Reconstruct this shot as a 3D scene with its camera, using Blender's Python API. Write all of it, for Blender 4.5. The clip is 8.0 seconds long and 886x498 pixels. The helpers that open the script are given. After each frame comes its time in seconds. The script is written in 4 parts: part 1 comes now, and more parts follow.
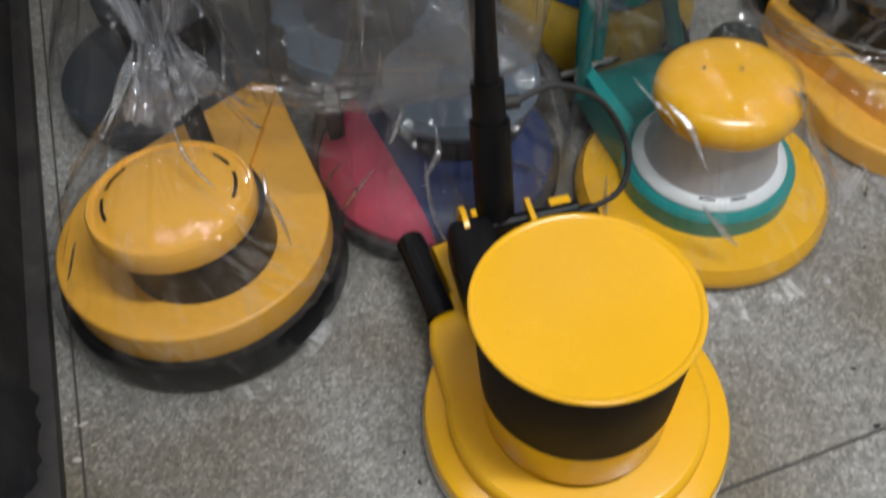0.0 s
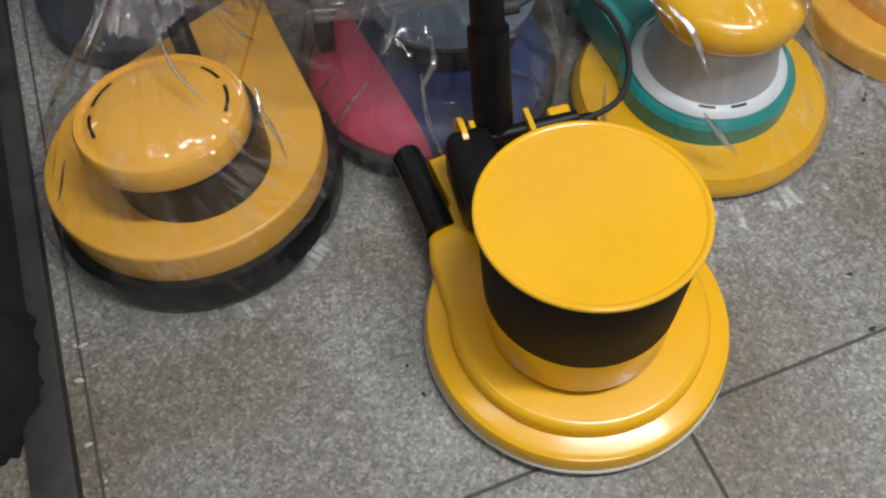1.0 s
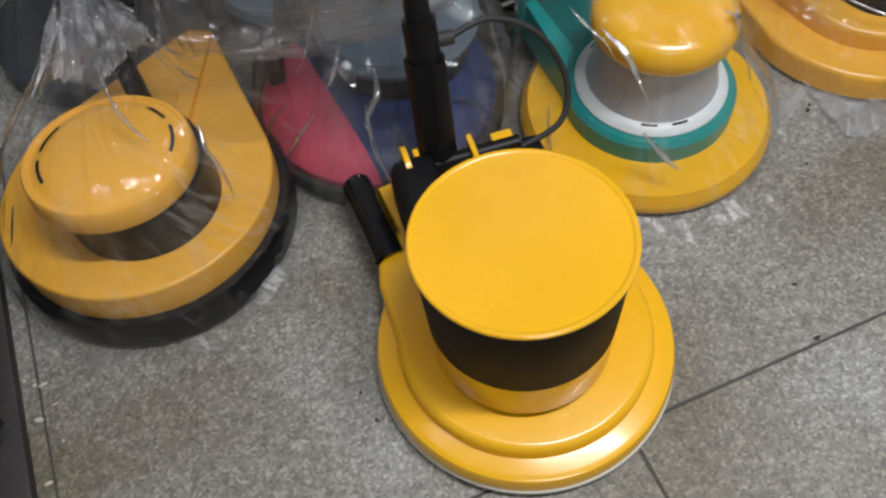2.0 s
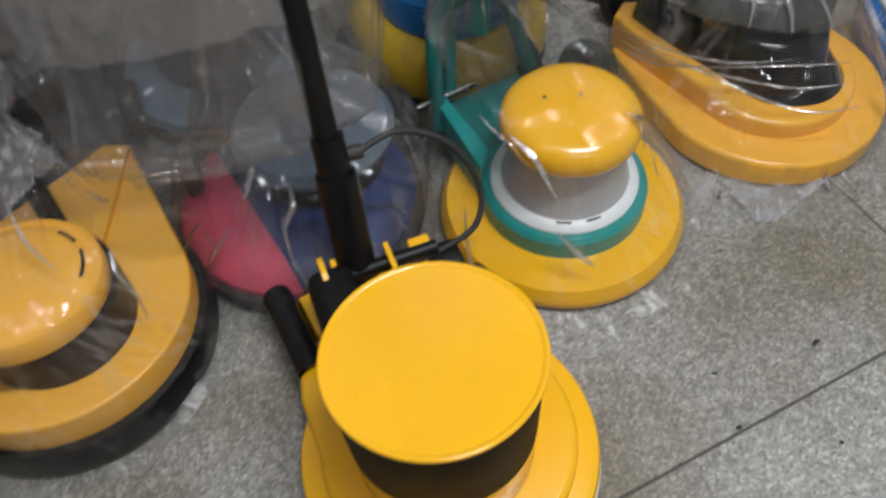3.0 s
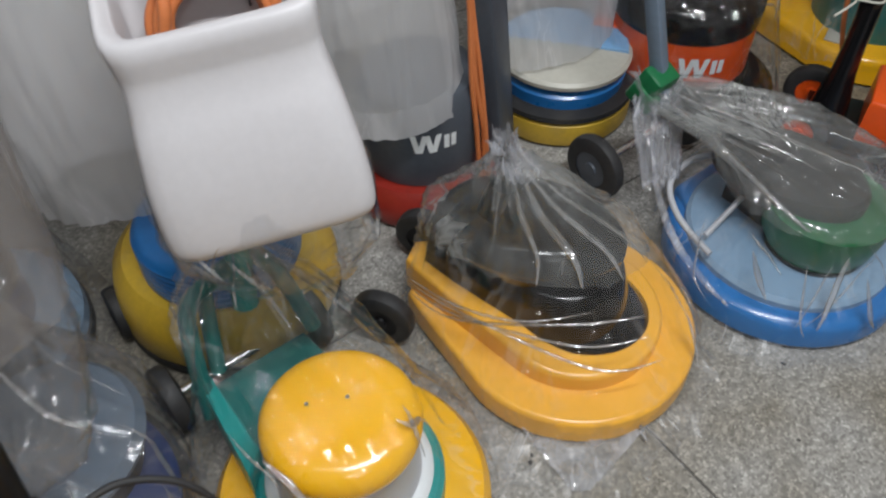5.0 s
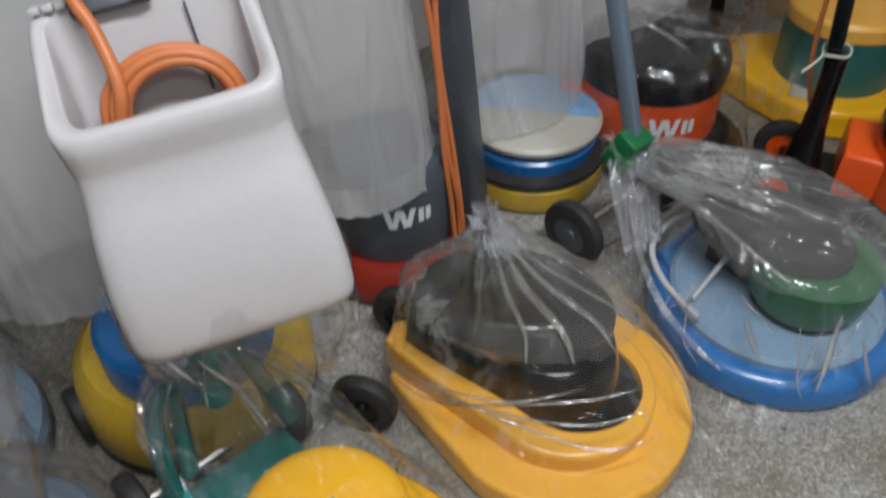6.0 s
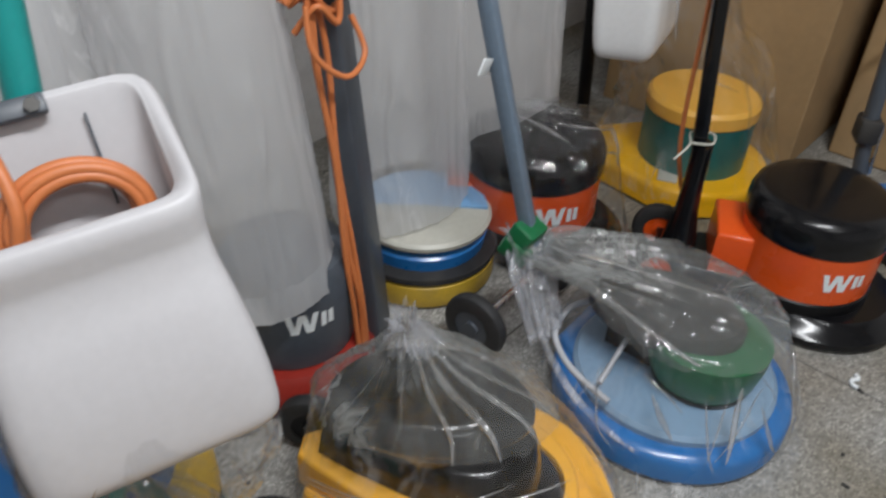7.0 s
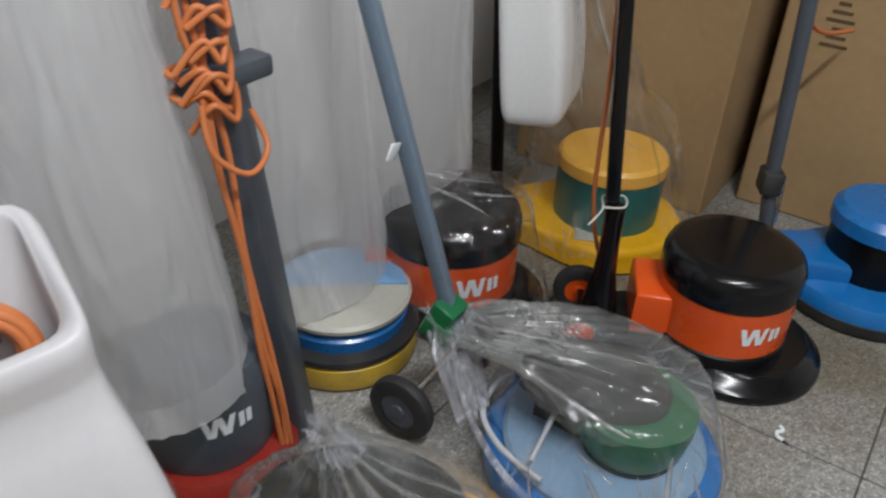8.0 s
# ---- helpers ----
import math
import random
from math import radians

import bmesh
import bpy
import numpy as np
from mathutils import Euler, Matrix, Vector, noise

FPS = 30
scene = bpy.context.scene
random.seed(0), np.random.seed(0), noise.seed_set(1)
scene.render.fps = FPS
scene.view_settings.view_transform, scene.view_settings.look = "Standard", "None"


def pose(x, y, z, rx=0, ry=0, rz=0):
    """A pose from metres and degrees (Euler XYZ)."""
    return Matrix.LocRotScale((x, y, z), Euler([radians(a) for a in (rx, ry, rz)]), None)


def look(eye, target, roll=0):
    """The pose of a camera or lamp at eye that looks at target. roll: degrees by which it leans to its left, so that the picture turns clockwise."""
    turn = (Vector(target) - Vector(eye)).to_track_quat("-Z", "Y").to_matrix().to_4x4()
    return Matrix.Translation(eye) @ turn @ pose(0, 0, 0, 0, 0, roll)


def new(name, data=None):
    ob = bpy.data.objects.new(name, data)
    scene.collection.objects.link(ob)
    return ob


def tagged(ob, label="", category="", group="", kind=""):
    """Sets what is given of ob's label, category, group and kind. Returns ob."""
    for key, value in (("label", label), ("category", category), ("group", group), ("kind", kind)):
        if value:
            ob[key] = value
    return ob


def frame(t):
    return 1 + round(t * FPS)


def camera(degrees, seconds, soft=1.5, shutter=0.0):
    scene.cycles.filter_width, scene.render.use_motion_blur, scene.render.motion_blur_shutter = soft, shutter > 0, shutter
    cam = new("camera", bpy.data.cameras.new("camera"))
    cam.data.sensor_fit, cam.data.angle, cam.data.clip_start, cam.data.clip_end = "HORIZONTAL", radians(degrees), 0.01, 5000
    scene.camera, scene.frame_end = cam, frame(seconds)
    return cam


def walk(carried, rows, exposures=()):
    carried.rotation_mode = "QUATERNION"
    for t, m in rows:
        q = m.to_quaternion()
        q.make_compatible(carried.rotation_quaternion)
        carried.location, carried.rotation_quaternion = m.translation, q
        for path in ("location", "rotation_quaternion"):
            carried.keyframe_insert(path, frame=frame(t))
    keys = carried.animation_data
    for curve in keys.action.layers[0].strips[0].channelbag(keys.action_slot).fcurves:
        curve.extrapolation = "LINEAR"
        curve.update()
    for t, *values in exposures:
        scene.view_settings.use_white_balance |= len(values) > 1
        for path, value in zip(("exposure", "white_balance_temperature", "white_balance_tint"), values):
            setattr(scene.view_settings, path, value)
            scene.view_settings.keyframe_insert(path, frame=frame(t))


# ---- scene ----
cam = camera(56.8, 8.0, soft=2.2, shutter=0.6)
PATH = [
    (0, (0.13, 0.192, 1.095), (0.05, 1.38, -0.512), -4.2),
    (0.5, (0.105, 0.188, 1.073), (0.049, 1.249, -0.621), -4.3),
    (1, (0.103, 0.188, 1.077), (0.064, 1.22, -0.636), -3.9),
    (1.2, (0.107, 0.183, 1.075), (0.071, 1.223, -0.634), -4.3),
    (2.3, (0.194, 0.207, 1.117), (0.159, 1.26, -0.583), -6.7),
    (2.5, (0.194, 0.213, 1.121), (0.193, 1.301, -0.557), -5.6),
    (3, (0.244, 0.243, 1.139), (0.321, 1.411, -0.482), -4.1),
    (3.2, (0.260, 0.264, 1.143), (0.354, 1.453, -0.463), -4.4),
    (3.5, (0.278, 0.294, 1.154), (0.45, 1.494, -0.436), -2.5),
    (3.8, (0.286, 0.310, 1.177), (0.519, 1.544, -0.380), -1.1),
    (4, (0.292, 0.338, 1.185), (0.59, 1.651, -0.294), 0.1),
    (4.5, (0.387, 0.475, 1.165), (0.789, 1.772, -0.303), 2.2),
    (4.7, (0.467, 0.495, 1.193), (0.811, 1.801, -0.281), -0.3),
    (5.8, (0.518, 0.595, 1.177), (0.922, 1.928, -0.258), -1.1),
    (6, (0.497, 0.584, 1.166), (0.952, 1.975, -0.198), -1.1),
    (6.5, (0.438, 0.632, 1.168), (1.09, 2.019, -0.118), 1.5),
    (7, (0.44, 0.638, 1.163), (1.254, 2.024, -0.028), 3.1),
    (7.5, (0.456, 0.666, 1.189), (1.376, 2.036, 0.058), 3.5),
    (8, (0.489, 0.686, 1.207), (1.479, 2.031, 0.107), 2.8),
]
walk(cam, [(t, look(eye, target, roll)) for t, eye, target, roll in PATH],
     exposures=[(0, 0.06), (1.0, 0.06), (3.5, 0.14), (4.5, 0.28), (6.0, 0.16), (7.0, 0.24), (7.5, 0.26), (8.0, 0.18)])

# ---------- world and light ----------
world = bpy.data.worlds.new("world")
scene.world = world
world.use_nodes = True
world.node_tree.nodes["Background"].inputs["Color"].default_value = (0.9, 0.95, 1.0, 1)
world.node_tree.nodes["Background"].inputs["Strength"].default_value = 0.05
scene.view_settings.exposure = 0.0


def area_lamp(name, eye, target, sx, sy, watts, colour):
    data = bpy.data.lights.new(name, "AREA")
    data.shape, data.size, data.size_y, data.energy, data.color = "RECTANGLE", sx, sy, watts, colour
    ob = new(name, data)
    ob.matrix_world = look(eye, target)
    return ob


area_lamp("tube_and_fill_light", (1.0, 0.45, 2.8), (1.0, 0.45, 0), 1.2, 0.14, 58, (0.95, 0.975, 1.0))
area_lamp("tube_and_fill_light", (-0.2, 0.7, 2.8), (-0.2, 0.7, 0), 1.2, 0.14, 5, (0.95, 0.975, 1.0))
# Unseen fill lamp, added to brighten upright film and faces turned to the camera.
area_lamp("tube_and_fill_light", (0.8, -0.9, 2.8), (0.9, 0.6, 0.4), 1.2, 0.14, 10, (0.95, 0.975, 1.0))


# ---------- materials ----------
def mat(name, colour, rough=0.5, metal=0.0, vary=0.12, scale=6.0, fine=90.0, bump=0.0, coat=0.0, dirt=0.0, spec=0.5):
    m = bpy.data.materials.new(name)
    m.use_nodes = True
    nt = m.node_tree
    b = nt.nodes["Principled BSDF"]
    b.inputs["Roughness"].default_value, b.inputs["Metallic"].default_value = rough, metal
    b.inputs["Coat Weight"].default_value = coat
    b.inputs["Coat Roughness"].default_value = 0.12
    b.inputs["Specular IOR Level"].default_value = spec
    tc = nt.nodes.new("ShaderNodeTexCoord")
    n1 = nt.nodes.new("ShaderNodeTexNoise")
    n1.inputs["Scale"].default_value, n1.inputs["Detail"].default_value = scale, 5
    n2 = nt.nodes.new("ShaderNodeTexNoise")
    n2.inputs["Scale"].default_value, n2.inputs["Detail"].default_value = fine, 3
    nt.links.new(tc.outputs["Object"], n1.inputs["Vector"])
    nt.links.new(tc.outputs["Object"], n2.inputs["Vector"])
    add = nt.nodes.new("ShaderNodeMath")
    add.operation = "ADD"
    nt.links.new(n1.outputs["Fac"], add.inputs[0])
    nt.links.new(n2.outputs["Fac"], add.inputs[1])
    ramp = nt.nodes.new("ShaderNodeMapRange")
    ramp.inputs["From Min"].default_value, ramp.inputs["From Max"].default_value = 0.6, 1.4
    ramp.inputs["To Min"].default_value, ramp.inputs["To Max"].default_value = 1 - vary, 1 + vary
    nt.links.new(add.outputs[0], ramp.inputs["Value"])
    mul = nt.nodes.new("ShaderNodeVectorMath")
    mul.operation = "SCALE"
    mul.inputs[0].default_value = colour
    nt.links.new(ramp.outputs[0], mul.inputs["Scale"])
    out = mul.outputs[0]
    if dirt:
        n3 = nt.nodes.new("ShaderNodeTexNoise")
        n3.inputs["Scale"].default_value, n3.inputs["Detail"].default_value = 14, 8
        nt.links.new(tc.outputs["Object"], n3.inputs["Vector"])
        r3 = nt.nodes.new("ShaderNodeMapRange")
        r3.inputs["From Min"].default_value, r3.inputs["From Max"].default_value = 0.52, 0.75
        r3.inputs["To Max"].default_value = dirt
        nt.links.new(n3.outputs["Fac"], r3.inputs["Value"])
        mx = nt.nodes.new("ShaderNodeMix")
        mx.data_type = "RGBA"
        mx.inputs["B"].default_value = (0.16, 0.14, 0.115, 1)
        nt.links.new(r3.outputs[0], mx.inputs["Factor"])
        nt.links.new(out, mx.inputs["A"])
        out = mx.outputs["Result"]
    nt.links.new(out, b.inputs["Base Color"])
    rr = nt.nodes.new("ShaderNodeMapRange")
    rr.inputs["From Min"].default_value, rr.inputs["From Max"].default_value = 0.3, 0.7
    rr.inputs["To Min"].default_value, rr.inputs["To Max"].default_value = max(rough - 0.07, 0.02), min(rough + 0.1, 1)
    nt.links.new(n1.outputs["Fac"], rr.inputs["Value"])
    nt.links.new(rr.outputs[0], b.inputs["Roughness"])
    if bump:
        bp = nt.nodes.new("ShaderNodeBump")
        bp.inputs["Strength"].default_value, bp.inputs["Distance"].default_value = bump, 0.002
        nt.links.new(n2.outputs["Fac"], bp.inputs["Height"])
        nt.links.new(bp.outputs[0], b.inputs["Normal"])
    return m


def film(name, low, high, tint=(0.9, 0.91, 0.93), scale=7.0, rough=0.09, crease=0.5, shine=0.055):
    """Clear packing film: see-through, milky along creases, glossy."""
    m = bpy.data.materials.new(name)
    m.use_nodes = True
    nt = m.node_tree
    out = nt.nodes["Material Output"]
    nt.nodes.remove(nt.nodes["Principled BSDF"])
    dif, tra = nt.nodes.new("ShaderNodeBsdfDiffuse"), nt.nodes.new("ShaderNodeBsdfTranslucent")
    milk = nt.nodes.new("ShaderNodeMixShader")
    milk.inputs["Fac"].default_value = 0.45
    for nd in (dif, tra):
        nd.inputs["Color"].default_value = (*tint, 1)
    nt.links.new(dif.outputs[0], milk.inputs[1])
    nt.links.new(tra.outputs[0], milk.inputs[2])
    clear = nt.nodes.new("ShaderNodeBsdfTransparent")
    clear.inputs["Color"].default_value = (0.97, 0.972, 0.975, 1)
    tc, mp = nt.nodes.new("ShaderNodeTexCoord"), nt.nodes.new("ShaderNodeMapping")
    mp.inputs["Scale"].default_value = (1.0, 1.0, 0.4)
    nt.links.new(tc.outputs["Object"], mp.inputs["Vector"])

    def cloud(sc, detail, warp, a, z):
        n = nt.nodes.new("ShaderNodeTexNoise")
        n.inputs["Scale"].default_value, n.inputs["Detail"].default_value, n.inputs["Distortion"].default_value = sc, detail, warp
        nt.links.new(mp.outputs[0], n.inputs["Vector"])
        r = nt.nodes.new("ShaderNodeMapRange")
        r.inputs["From Min"].default_value, r.inputs["From Max"].default_value = a, z
        nt.links.new(n.outputs["Fac"], r.inputs["Value"])
        return n, r

    def calc(op, a, c):
        k = nt.nodes.new("ShaderNodeMath")
        k.operation = op
        for i, v in enumerate((a, c)):
            if isinstance(v, (int, float)):
                k.inputs[i].default_value = v
            else:
                nt.links.new(v, k.inputs[i])
        return k.outputs[0]

    n1, r1 = cloud(scale, 6, 1.0, 0.47, 0.76)
    rad = nt.nodes.new("ShaderNodeTexGradient")
    rad.gradient_type = "RADIAL"
    nt.links.new(tc.outputs["Object"], rad.inputs["Vector"])
    sep = nt.nodes.new("ShaderNodeSeparateXYZ")
    nt.links.new(tc.outputs["Object"], sep.inputs[0])
    com = nt.nodes.new("ShaderNodeCombineXYZ")
    nt.links.new(calc("ADD", calc("MULTIPLY", rad.outputs["Fac"], 30.0), calc("MULTIPLY", sep.outputs[2], 9.0)), com.inputs[0])
    nt.links.new(calc("MULTIPLY", sep.outputs[2], 7.0), com.inputs[1])
    n2, r2 = cloud(1.0, 3, 0.8, 0.54, 0.72)
    nt.links.new(com.outputs[0], n2.inputs["Vector"])
    n3, r3 = cloud(scale * 0.8, 3, 0.5, 0.47, 0.66)
    line = calc("MAXIMUM", calc("SUBTRACT", 1.0, calc("MULTIPLY", calc("ABSOLUTE", calc("SUBTRACT", n2.outputs["Fac"], 0.52), 0), 22.0)), 0.0)
    ridge = calc("MULTIPLY", calc("MULTIPLY", line, r3.outputs[0]), crease)
    fac = calc("ADD", calc("MULTIPLY", r1.outputs[0], high - low), low)
    fac = calc("MINIMUM", calc("ADD", fac, ridge), 0.95)
    mix, mix2 = nt.nodes.new("ShaderNodeMixShader"), nt.nodes.new("ShaderNodeMixShader")
    nt.links.new(fac, mix.inputs["Fac"])
    nt.links.new(clear.outputs[0], mix.inputs[1])
    nt.links.new(milk.outputs[0], mix.inputs[2])
    gloss = nt.nodes.new("ShaderNodeBsdfGlossy")
    gloss.inputs["Roughness"].default_value = rough
    edge = nt.nodes.new("ShaderNodeLayerWeight")
    edge.inputs["Blend"].default_value = 0.5
    nt.links.new(calc("ADD", shine, calc("MULTIPLY", calc("POWER", edge.outputs["Facing"], 4.0), shine * 5.0)), mix2.inputs["Fac"])
    nt.links.new(mix.outputs[0], mix2.inputs[1])
    nt.links.new(gloss.outputs[0], mix2.inputs[2])
    nt.links.new(mix2.outputs[0], out.inputs["Surface"])
    warp = nt.nodes.new("ShaderNodeTexNoise")
    warp.inputs["Scale"].default_value = 6.0
    nt.links.new(tc.outputs["Object"], warp.inputs["Vector"])
    push = nt.nodes.new("ShaderNodeMix")
    push.data_type, push.blend_type = "RGBA", "ADD"
    push.inputs["Factor"].default_value = 0.12
    nt.links.new(mp.outputs[0], push.inputs["A"])
    nt.links.new(warp.outputs["Color"], push.inputs["B"])
    facets = nt.nodes.new("ShaderNodeTexVoronoi")
    facets.inputs["Scale"].default_value = 15.0
    nt.links.new(push.outputs["Result"], facets.inputs["Vector"])
    bp = nt.nodes.new("ShaderNodeBump")
    bp.inputs["Strength"].default_value, bp.inputs["Distance"].default_value = 0.8, 0.022
    nt.links.new(calc("ADD", calc("MULTIPLY", n2.outputs["Fac"], 0.5), calc("MULTIPLY", facets.outputs["Distance"], 0.7)), bp.inputs["Height"])
    nt.links.new(bp.outputs[0], gloss.inputs["Normal"])
    return m


def terrazzo(name):
    m = bpy.data.materials.new(name)
    m.use_nodes = True
    nt = m.node_tree
    b = nt.nodes["Principled BSDF"]
    tc = nt.nodes.new("ShaderNodeTexCoord")
    v = nt.nodes.new("ShaderNodeTexVoronoi")
    v.inputs["Scale"].default_value = 230
    n = nt.nodes.new("ShaderNodeTexNoise")
    n.inputs["Scale"].default_value, n.inputs["Detail"].default_value = 2.6, 8
    g = nt.nodes.new("ShaderNodeTexNoise")
    g.inputs["Scale"].default_value, g.inputs["Detail"].default_value = 60, 4
    ge = nt.nodes.new("ShaderNodeNewGeometry")
    for nd in (v, n, g):
        nt.links.new(ge.outputs["Position"], nd.inputs["Vector"])
    chips = nt.nodes.new("ShaderNodeValToRGB")
    e = chips.color_ramp.elements
    e[0].position, e[0].color = 0.0, (0.178, 0.174, 0.163, 1)
    e[1].position, e[1].color = 1.0, (0.46, 0.452, 0.43, 1)
    for p, c in ((0.3, (0.255, 0.251, 0.238, 1)), (0.75, (0.318, 0.313, 0.298, 1))):
        k = e.new(p)
        k.color = c
    sep = nt.nodes.new("ShaderNodeSeparateColor")
    nt.links.new(v.outputs["Color"], sep.inputs[0])
    nt.links.new(sep.outputs[0], chips.inputs["Fac"])
    stain = nt.nodes.new("ShaderNodeValToRGB")
    e = stain.color_ramp.elements
    e[0].position, e[0].color = 0.36, (0.56, 0.50, 0.39, 1)
    e[1].position, e[1].color = 0.62, (1.0, 1.0, 1.0, 1)
    nt.links.new(n.outputs["Fac"], stain.inputs["Fac"])
    gr = nt.nodes.new("ShaderNodeMapRange")
    gr.inputs["From Min"].default_value, gr.inputs["From Max"].default_value = 0.3, 0.7
    gr.inputs["To Min"].default_value, gr.inputs["To Max"].default_value = 0.8, 1.15
    nt.links.new(g.outputs["Fac"], gr.inputs["Value"])
    mx = nt.nodes.new("ShaderNodeMix")
    mx.data_type, mx.blend_type = "RGBA", "MULTIPLY"
    mx.inputs["Factor"].default_value = 1
    nt.links.new(chips.outputs[0], mx.inputs["A"])
    nt.links.new(stain.outputs[0], mx.inputs["B"])
    sc = nt.nodes.new("ShaderNodeVectorMath")
    sc.operation = "SCALE"
    nt.links.new(mx.outputs["Result"], sc.inputs[0])
    nt.links.new(gr.outputs[0], sc.inputs["Scale"])
    nt.links.new(sc.outputs[0], b.inputs["Base Color"])
    b.inputs["Roughness"].default_value = 0.55
    bp = nt.nodes.new("ShaderNodeBump")
    bp.inputs["Strength"].default_value, bp.inputs["Distance"].default_value = 0.15, 0.002
    nt.links.new(g.outputs["Fac"], bp.inputs["Height"])
    nt.links.new(bp.outputs[0], b.inputs["Normal"])
    return m


YELLOW = mat("yellow_enamel", (0.88, 0.46, 0.008), 0.24, vary=0.05, fine=5.0, bump=0.12, coat=0.25, spec=0.5)
AMBER = mat("amber_fibreglass", (0.86, 0.43, 0.045), 0.33, vary=0.08, coat=0.25)
PALE_YELLOW = mat("pale_yellow_plastic", (0.80, 0.43, 0.07), 0.35, vary=0.07, coat=0.2)
DULL_YELLOW = mat("dull_yellow_enamel", (0.62, 0.40, 0.035), 0.4, vary=0.12, dirt=0.3)
BLACK = mat("black_paint", (0.005, 0.005, 0.006), 0.36, vary=0.25, dirt=0.012, spec=0.25)
MATT_BLACK = mat("matt_black_paint", (0.005, 0.005, 0.006), 0.62, vary=0.25, spec=0.12)
RUBBER = mat("black_rubber", (0.02, 0.02, 0.021), 0.6, vary=0.3, bump=0.2, dirt=0.15)
GLOSS_BLACK = mat("gloss_black_plastic", (0.006, 0.006, 0.007), 0.17, vary=0.2, coat=0.1, spec=0.3)
TEAL = mat("teal_plastic", (0.01, 0.26, 0.25), 0.35, vary=0.08, coat=0.1)
DARK_TEAL = mat("dark_teal_paint", (0.008, 0.13, 0.12), 0.35, vary=0.12)
GREY_BAND = mat("light_grey_metal_band", (0.48, 0.49, 0.52), 0.38, metal=0.15, vary=0.06)
WHITE = mat("white_enamel", (0.74, 0.78, 0.80), 0.4, vary=0.05)
# White plastic darkened in colour to offset strong light on the front tank.
TANK = mat("toned_white_tank_plastic", (0.50, 0.49, 0.505), 0.42, vary=0.04, scale=3)
# Same plastic, colour lifted to offset the shade around the rear tank.
TANK_LIFTED = mat("lifted_white_tank_plastic", (0.84, 0.84, 0.84), 0.35, vary=0.04, scale=3)
BLUE = mat("blue_enamel", (0.009, 0.15, 0.44), 0.3, vary=0.1, coat=0.2)
PALE_BLUE = mat("pale_blue_paint", (0.22, 0.34, 0.48), 0.42, vary=0.12, dirt=0.15)
SKY = mat("sky_blue_paint", (0.20, 0.40, 0.66), 0.4, vary=0.1, dirt=0.1)
NAVY = mat("navy_paint", (0.012, 0.035, 0.14), 0.4, vary=0.15)
PINK = mat("pink_red_paint", (0.58, 0.07, 0.13), 0.4, vary=0.12)
RED = mat("red_paint", (0.27, 0.022, 0.014), 0.38, vary=0.15)
ORANGE = mat("orange_enamel", (0.72, 0.085, 0.008), 0.3, vary=0.07, coat=0.2)
GREEN = mat("green_plastic", (0.006, 0.13, 0.045), 0.35, vary=0.12)
CREAM = mat("cream_plastic", (0.50, 0.49, 0.43), 0.45, vary=0.08)
DULL_BLUE = mat("dusty_grey_blue_paint", (0.11, 0.15, 0.20), 0.45, vary=0.15, dirt=0.2)
GREY = mat("slate_grey_paint", (0.062, 0.073, 0.09), 0.42, vary=0.12, dirt=0.12)
STEEL_BLUE = mat("steel_blue_paint", (0.14, 0.19, 0.25), 0.4, vary=0.12)
CHROME = mat("bare_steel", (0.6, 0.6, 0.6), 0.25, metal=1.0, vary=0.1)
CORD = mat("orange_cord_rubber", (0.55, 0.17, 0.055), 0.45, vary=0.1)
CARD = mat("brown_cardboard", (0.36, 0.235, 0.115), 0.85, vary=0.1, scale=4, fine=40, bump=0.1, dirt=0.12)
INK = mat("faded_ink", (0.10, 0.065, 0.035), 0.9, vary=0.2)
WALL = mat("grey_white_wall_paint", (0.72, 0.71, 0.70), 0.75, vary=0.08, scale=2, bump=0.2, dirt=0.15)
DARK_WOOD = mat("dark_stained_board", (0.028, 0.025, 0.024), 0.55, vary=0.35, scale=5, fine=70, bump=0.3, dirt=0.2)
CLOTH = mat("black_cloth", (0.008, 0.008, 0.01), 0.85, vary=0.3, bump=0.4)
JOINT = mat("dark_joint_filler", (0.075, 0.07, 0.065), 0.8, vary=0.3)
DEBRIS = mat("pale_plaster_crumb", (0.55, 0.5, 0.43), 0.8, vary=0.2)
FLOOR = terrazzo("worn_terrazzo")
FILM = film("clear_film", 0.004, 0.055, crease=0.22, rough=0.06, shine=0.065)
FILM_KNOT = film("crumpled_film", 0.008, 0.12, scale=8.0, crease=0.35, rough=0.07, shine=0.065)
FILM_DENSE = film("milky_film", 0.44, 0.76, tint=(0.93, 0.93, 0.94), scale=4.0, rough=0.2, crease=0.25, shine=0.03)
FILM_HAZE = film("hazy_film", 0.34, 0.62, tint=(0.37, 0.345, 0.33), scale=3.0, rough=0.3, crease=0.15, shine=0.02)
FILM_LAYERS = film("layered_film", 0.20, 0.46, tint=(0.46, 0.47, 0.46), scale=9.0, rough=0.1, crease=0.5, shine=0.05)
FILM_FOLD = film("folded_film", 0.10, 0.42, tint=(0.85, 0.87, 0.9), scale=20.0, rough=0.12, crease=0.2, shine=0.28)
FILM_HEM = film("floor_hem_film", 0.02, 0.16, scale=12.0, rough=0.3, crease=0.3, shine=0.025)
FILM_NECK = film("bunched_film", 0.14, 0.7, tint=(0.85, 0.87, 0.93), scale=16.0, crease=0.6, shine=0.06)
FILM_DUSTY = film("dusty_film", 0.10, 0.36, tint=(0.35, 0.325, 0.305), scale=5.0, rough=0.1, crease=0.5, shine=0.045)


